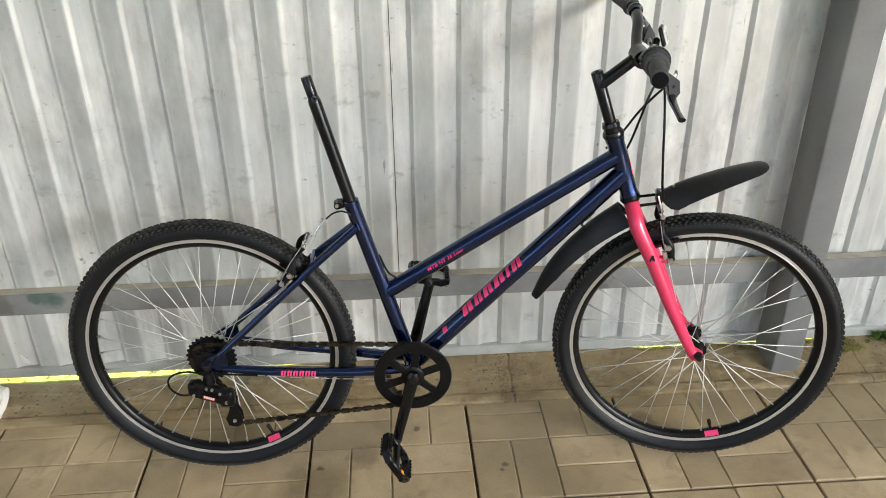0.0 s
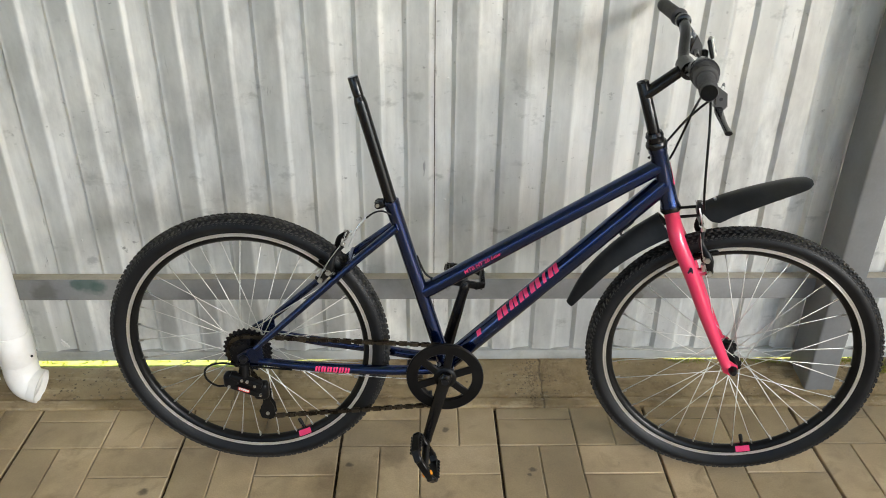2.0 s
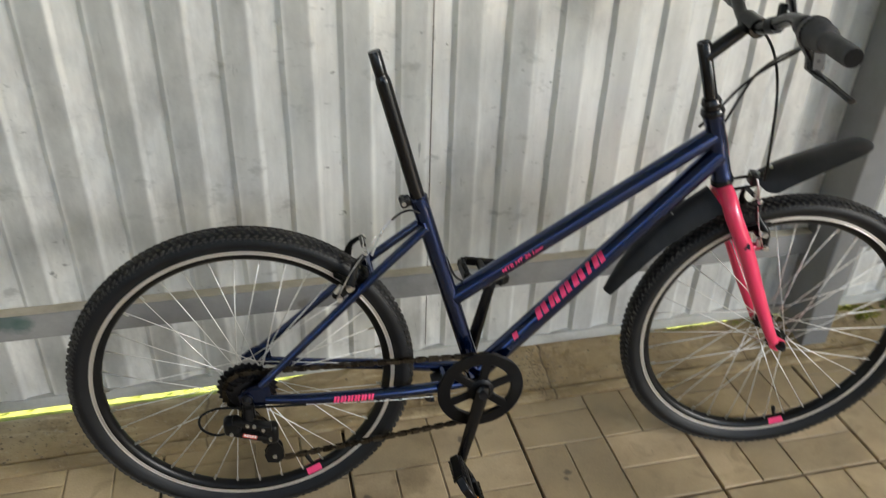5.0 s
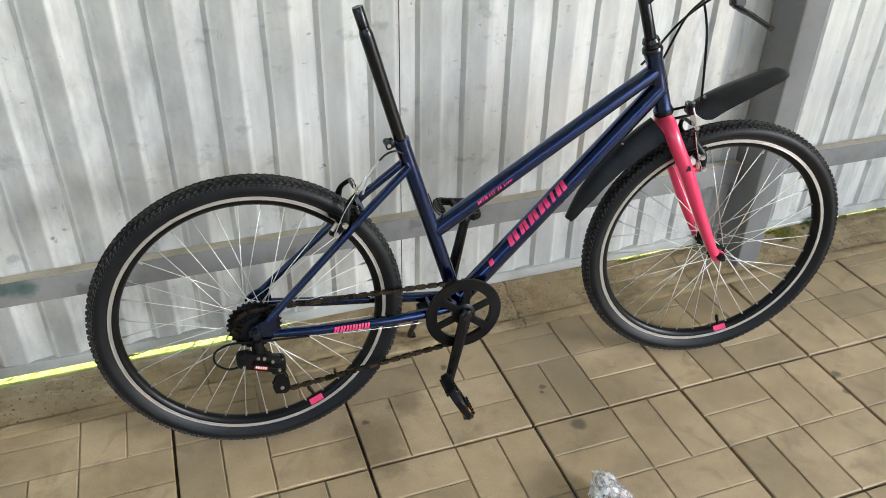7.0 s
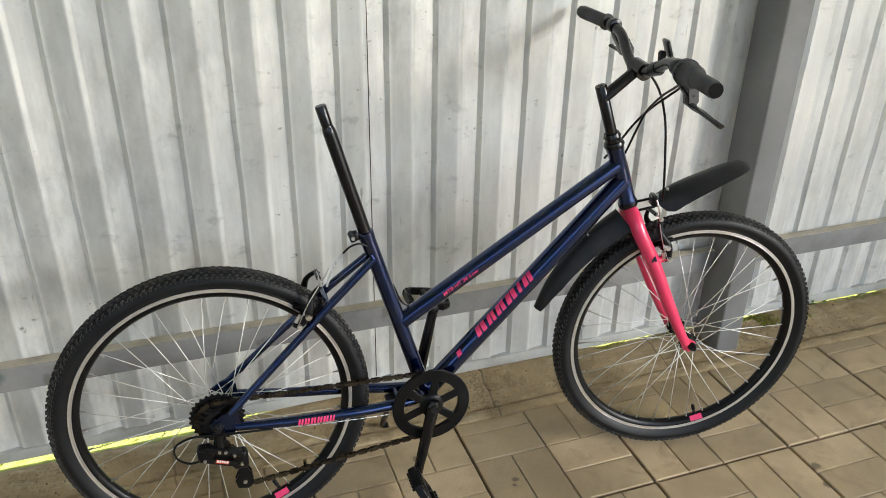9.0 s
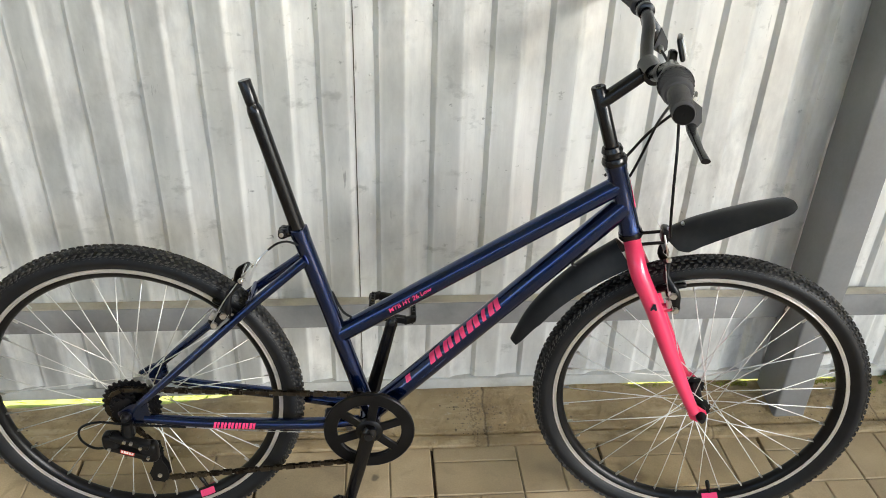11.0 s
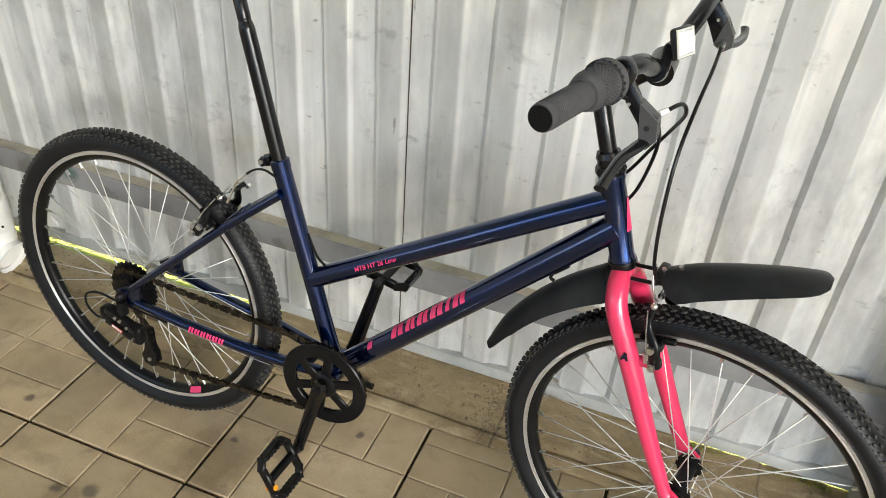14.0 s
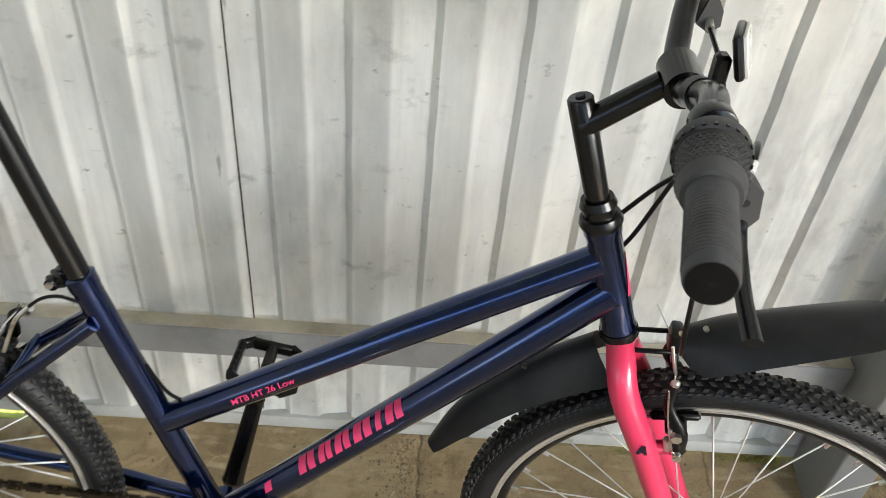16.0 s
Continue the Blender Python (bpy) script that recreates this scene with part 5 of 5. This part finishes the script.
# ---- mudguard, in two pieces ----
def guard(name, spine, halves, drops, label):
    path = catmull([Vector((x, 0, z)) for x, z in spine], 8)
    n = len(path)
    def along(vals, i):
        f = i / (n - 1) * (len(vals) - 1)
        k = min(int(f), len(vals) - 2)
        return vals[k] + (vals[k + 1] - vals[k]) * (f - k)
    bm = bmesh.new()
    grid = []
    for i, p in enumerate(path):
        d = (path[min(i + 1, n - 1)] - path[max(i - 1, 0)]).normalized()
        up = Vector((-d.z, 0, d.x))
        if up.z < 0:
            up = -up
        hw, dr = along(halves, i), along(drops, i)
        row = []
        for k in range(11):
            u = -1 + 2 * k / 10
            row.append(bm.verts.new(p + Vector((0, u * hw, 0)) - up * dr * abs(u) ** 2.2))
        grid.append(row)
    for a, b in zip(grid, grid[1:]):
        for k in range(10):
            bm.faces.new((a[k], b[k], b[k + 1], a[k + 1]))
    bmesh.ops.recalc_face_normals(bm, faces=bm.faces)
    bmesh.ops.solidify(bm, geom=bm.faces[:], thickness=0.0026)
    return steered(part(name, bm, GUARD, bike, label))


guard("mudguard", [(0.290, 0.434), (0.317, 0.504), (0.360, 0.570), (0.411, 0.626), (0.464, 0.671)], [0.017, 0.029, 0.033, 0.035, 0.036], [0.012, 0.030, 0.036, 0.042, 0.048], "dark grey plastic mudguard behind the fork")
guard("mudguard", [(0.545, 0.698), (0.565, 0.709), (0.593, 0.724), (0.650, 0.746), (0.702, 0.762), (0.740, 0.769), (0.758, 0.768)], [0.014, 0.030, 0.038, 0.041, 0.043, 0.0435, 0.043, 0.042, 0.040, 0.036, 0.029, 0.015], [0.010, 0.034, 0.040, 0.038, 0.034, 0.029, 0.024, 0.019, 0.014, 0.009, 0.005, 0.002], "dark grey plastic mudguard ahead of the fork")
bm = bmesh.new()
for q in (-0.012, 0.010):
    box(bm, (0.052, 0.006, 0.006), Matrix.Translation((0.524, q, 0.680 + q * 0.5)) @ Matrix.Rotation(radians(-10), 4, 'Y'), 0.002)
box(bm, (0.014, 0.030, 0.026), Matrix.Translation((0.549, 0, 0.690)), 0.004, 2)
bracket = steered(part("mudguard_bracket", bm, BLACK, bike))
for x, z in ((0.552, 0.7050), (0.574, 0.7180)):
    base = Vector((x, -0.010, z))
    nrm = Vector((-0.40, -0.45, 0.80)).normalized()
    tube_part("bracket_screw", [base - nrm * 0.003, base + nrm * 0.0022], 0.0031, STEEL, bracket, seg=12)

# ---- kickstand ----
bm = bmesh.new()
tube(bm, [(-0.058, 0.020, 0.268), (-0.056, 0.050, 0.250), (-0.046, 0.150, 0.130), (-0.040, 0.232, 0.040), (-0.022, 0.240, 0.031)], [0.0095, 0.0085, 0.0072, 0.0066, 0.0080], 12, 4)
box(bm, (0.040, 0.046, 0.010), Matrix.Translation((-0.055, 0.0, 0.274)), 0.003)
part("kickstand", bm, DARK_STEEL, bike, "dark worn steel kickstand")


# ---- markings ----
def on_tube(a, b, r, s, v, lift=0.0006):
    """A point on the right-hand face of a tube: s metres along it, v metres round it (upwards)."""
    d = (b - a).normalized()
    up = Vector((-d.z, 0, d.x))
    if up.z < 0:
        up = -up
    ang = v / r
    return a + d * s + (r + lift) * (math.cos(ang) * Vector((0, -1, 0)) + math.sin(ang) * up)


def decal(name, a, b, r, blocks, mat, label):
    """Bars wrapped on a tube; each block: along, width, bottom, top, slant."""
    bm = bmesh.new()
    for s0, wid, v0, v1, slant in blocks:
        rows = []
        for i in range(7):
            f = i / 6
            v = v0 + (v1 - v0) * f
            rows.append([bm.verts.new(on_tube(a, b, r, s0 + slant * f + wid * g, v)) for g in (0.0, 0.5, 1.0)])
        for p, q in zip(rows, rows[1:]):
            for k in range(2):
                bm.faces.new((p[k], p[k + 1], q[k + 1], q[k]))
    bmesh.ops.recalc_face_normals(bm, faces=bm.faces)
    return part(name, bm, mat, bike, label)


def along_tube(a, b, x):
    return (x - a.x) / (b - a).normalized().x


s0, s1 = along_tube(DT0, DT1, 0.140), along_tube(DT0, DT1, 0.271)
at = s0
for wide in (0.0325, 0.0255, 0.0285, 0.0325, 0.0150, 0.0300):
    wide *= (s1 - s0) / 0.164
    blocks = [(at, 0.0092, 0.007, 0.028, 0.009)] if wide < 0.02 else [(at, wide * 0.36, 0.007, 0.028, 0.009), (at + wide * 0.49, wide * 0.33, 0.007, 0.028, 0.006)]
    decal("tube_decal", DT0, DT1, DT_R, blocks, PINK_DECAL, "bold slanted pink bars on the down tube")
    at += wide
q = along_tube(DT0, DT1, 0.088)
decal("tube_decal", DT0, DT1, DT_R, [(q + 0.010, 0.013, 0.009, 0.021, 0.005)], PINK_DECAL, "small pink emblem")
CS0, CS1 = Vector((-0.300, -0.056, 0.305)), Vector((-0.16, -0.047, 0.293))
for k in range(6):
    decal("stay_decal", CS0, CS1, 0.0119, [(0.022 + 0.0133 * k, 0.0045, -0.006, 0.008, 0.002), (0.022 + 0.0133 * k + 0.0062, 0.0042, -0.006, 0.008, 0.002)], PINK_DECAL, "pink bar on the chain stay")
front = Vector((STEER_UP.z, 0, -STEER_UP.x))
bm = bmesh.new()
rows = []
for i in range(9):
    f = i / 8
    c = HEAD_LOW + STEER_UP * (0.050 + 0.050 * f)
    lo, hi = radians(-14 - 26 * (1 - f)), radians(14 + 26 * (1 - f))
    rows.append([bm.verts.new(c + 0.0191 * (math.cos(t) * front + math.sin(t) * Vector((0, -1, 0)))) for t in (lo + (hi - lo) * k / 8 for k in range(9))])
for p, q in zip(rows, rows[1:]):
    for k in range(8):
        bm.faces.new((p[k], p[k + 1], q[k + 1], q[k]))
bmesh.ops.recalc_face_normals(bm, faces=bm.faces)
part("head_decal", bm, PINK_DECAL, bike, "pink emblem on the head tube front")

txt = bpy.data.curves.new("top_tube_text", 'FONT')
txt.body, txt.size = "MTB HT 26 Low", 0.0145
txt.offset = 0.0002
tob = new("top_tube_text", txt)
bpy.context.view_layer.update()
tm = bpy.data.meshes.new_from_object(tob.evaluated_get(bpy.context.evaluated_depsgraph_get()))
bpy.data.objects.remove(tob)
bm = bmesh.new()
bm.from_mesh(tm)
xs = [v.co.x for v in bm.verts]
width = max(xs) - min(xs)
s0 = along_tube(TT0, TT1, 0.056)
scale = 0.090 / width
for v in bm.verts:
    v.co = on_tube(TT0, TT1, TT_R, s0 + (v.co.x - min(xs)) * scale + v.co.y * 0.18, -0.0020 + v.co.y * 0.78, 0.0007)
part("top_tube_text", bm, PINK_DECAL, bike, "small pink lettering on the top tube", False)

# ---- drain pipe and wire rack by the house ----
def drain_pipe():
    p = empty("drain_pipe", Matrix.Translation((-1.108, 1.795, 0.0)))
    tagged(p, "white plastic drain pipe with a bent outlet shoe", "drain pipe")
    bm = bmesh.new()
    tube(bm, [(0, 0, 0.205), (0, 0, 2.7)], 0.042, 32)
    part("pipe", bm, PVC, p)
    bm = bmesh.new()
    tube(bm, [(0, 0, 0.128), (0, 0, 0.132), (0, 0, 0.212), (0, 0, 0.218)], [0.0435, 0.0462, 0.0462, 0.0435], 32)
    part("collar", bm, PVC, p)
    bm = bmesh.new()
    tube(bm, [(0, 0, 0.130), (0, 0, 0.100), (0.005, -0.006, 0.077), (0.016, -0.011, 0.060), (0.032, -0.012, 0.053)], [0.0435, 0.0445, 0.0445, 0.0442, 0.0436], 32, 5)
    part("outlet_shoe", bm, PVC, p)
    bm = bmesh.new()
    tube(bm, [(0.029, -0.0118, 0.0540), (0.0297, -0.0119, 0.0537), (0.047, -0.0124, 0.0485)], [0.0438, 0.0460, 0.0460], 32, 1, False)
    tube(bm, [(0.033, -0.0121, 0.0527), (0.0455, -0.0124, 0.0490), (0.0471, -0.0124, 0.0485)], [0.0420, 0.0425, 0.0460], 32, 1, False)
    part("outlet_rim", bm, PVC, p)
    tube_part("rivet", [(0.0415, -0.012, 0.150), (0.047, -0.014, 0.150)], 0.0032, DARK_STEEL, p, seg=8)


drain_pipe()


def wire_rack():
    r = empty("wire_rack", Matrix.Translation((-1.22, 1.86, 0.0)))
    tagged(r, "white coated wire rack with peeling bars", "wire rack")
    for x in (0.0, -0.24, -0.48):
        tube_part("upright", [(x, 0, 0.004), (x, 0, 0.80)], 0.0052, WHITE_WIRE, r, seg=10)
    for k in range(10):
        z = 0.018 + 0.084 * k
        tube_part("crossbar", [(0.0, 0.003, z), (-0.48, 0.003, z)], 0.0034, WHITE_WIRE, r, seg=8)
    for x in (-0.020, -0.080, -0.140, -0.200):
        tube_part("wire", [(x, 0.005, 0.018), (x, 0.005, 0.774)], 0.0022, WHITE_WIRE, r, seg=6)


wire_rack()


def foil_bag():
    bm = bmesh.new()
    bmesh.ops.create_icosphere(bm, subdivisions=4, radius=1.0)
    for v in bm.verts:
        c = v.co.copy()
        fold = 0.22 * abs(noise.noise(c * 2.3)) + 0.12 * noise.noise(c * 5.1)
        c *= 0.85 + fold
        taper = 1.0 - 0.55 * max(0.0, c.y)
        v.co = Vector((c.x * 0.055 * taper, c.y * 0.11, max(0.0, 0.03 + c.z * 0.035)))
    b = part("plastic_bag", bm, FOIL, None, smooth=False)
    b.matrix_world = pose(0.205, 1.105, 0.002, 0, 0, -8)
    tagged(b, "crumpled silvery plastic bag on the paving", "plastic bag")


foil_bag()

# ---- paving ----
CELL, ORG_X, ORG_Y = 0.2015, 0.1610, 1.3930
PAVE_Y1 = 1.7420
bm = bmesh.new()
box(bm, (6.9, 5.2, 0.04), Matrix.Translation((0.05, -0.80, -0.0305)))
pavement = part("pavement", bm, BED, None, smooth=False)
tagged(pavement, "beige concrete block paving in a basket-weave pattern", "pavement", kind="structure")


def paver_box(bm, x0, x1, y0, y1, top, tilt=(0, 0)):
    b = 0.0022
    vs = []
    for x, y, z in ((x0, y0, -0.03), (x1, y0, -0.03), (x1, y1, -0.03), (x0, y1, -0.03), (x0, y0, top - b), (x1, y0, top - b), (x1, y1, top - b), (x0, y1, top - b), (x0 + b, y0 + b, top), (x1 - b, y0 + b, top), (x1 - b, y1 - b, top), (x0 + b, y1 - b, top)):
        vs.append(bm.verts.new((x, y, z + (tilt[0] * x + tilt[1] * y if z > -0.02 else 0))))
    for f in ((8, 9, 10, 11), (4, 5, 9, 8), (5, 6, 10, 9), (6, 7, 11, 10), (7, 4, 8, 11), (0, 1, 5, 4), (1, 2, 6, 5), (2, 3, 7, 6), (3, 0, 4, 7)):
        bm.faces.new([vs[i] for i in f])


bm = bmesh.new()
for i in range(-9, 8):
    for j in range(-11, 1):
        x, y = ORG_X + CELL * 2 * i, ORG_Y + CELL * 2 * j
        x1, y1 = x + CELL * 2, min(y + CELL * 2, PAVE_Y1)
        if y1 - y > 0.03:
            box(bm, (x1 - x - 0.009, y1 - y - 0.009, 0.016), Matrix.Translation(((x + x1) / 2, (y + y1) / 2, -0.0112)))
part("joint_sand", bm, SAND, pavement, "pale sand in the narrow joints", False)

rnd = random.Random(11)
shared = {}
far = bmesh.new()
for i in range(-17, 16):
    for j in range(-22, 2):
        cx, cy = ORG_X + CELL * i, ORG_Y + CELL * j
        upright = (i + j) % 2 == 0
        for k in range(2):
            x0, x1, y0, y1 = cx, cx + CELL, cy, cy + CELL
            if upright:
                x0, x1 = (cx, cx + CELL / 2) if k == 0 else (cx + CELL / 2, cx + CELL)
            else:
                y0, y1 = (cy, cy + CELL / 2) if k == 0 else (cy + CELL / 2, cy + CELL)
            thin, wide = 0.0013, 0.0034
            x0 += wide if abs(x0 - cx) < 1e-6 and i % 2 == 0 else thin
            x1 -= wide if abs(x1 - cx - CELL) < 1e-6 and i % 2 == 1 else thin
            y0 += wide if abs(y0 - cy) < 1e-6 and j % 2 == 0 else thin
            y1 -= wide if abs(y1 - cy - CELL) < 1e-6 and j % 2 == 1 else thin
            y1 = min(y1, PAVE_Y1)
            if y1 - y0 < 0.02:
                continue
            slab_drop = 0.0016 * noise.noise(Vector((i // 2 * 1.7, j // 2 * 2.3, 0.5)))
            top = slab_drop + rnd.uniform(-0.0006, 0.0006)
            if -1.65 < cx < 2.05 and cy > 0.55:
                key = (round(x1 - x0, 4), round(y1 - y0, 4))
                if key not in shared:
                    b = bmesh.new()
                    paver_box(b, -key[0] / 2, key[0] / 2, -key[1] / 2, key[1] / 2, 0.0)
                    me = bpy.data.meshes.new("paver")
                    b.to_mesh(me)
                    b.free()
                    me.materials.append(PAVER)
                    shared[key] = me
                pv = new("paver", shared[key])
                pv.parent = pavement
                pv.matrix_basis = pose((x0 + x1) / 2, (y0 + y1) / 2, top, rnd.uniform(-0.25, 0.25), rnd.uniform(-0.25, 0.25), rnd.uniform(-0.15, 0.15))
            else:
                paver_box(far, x0, x1, y0, y1, top)
tagged(part("far_pavers", far, PAVER_JOINED, pavement, "", False), kind="stuff")
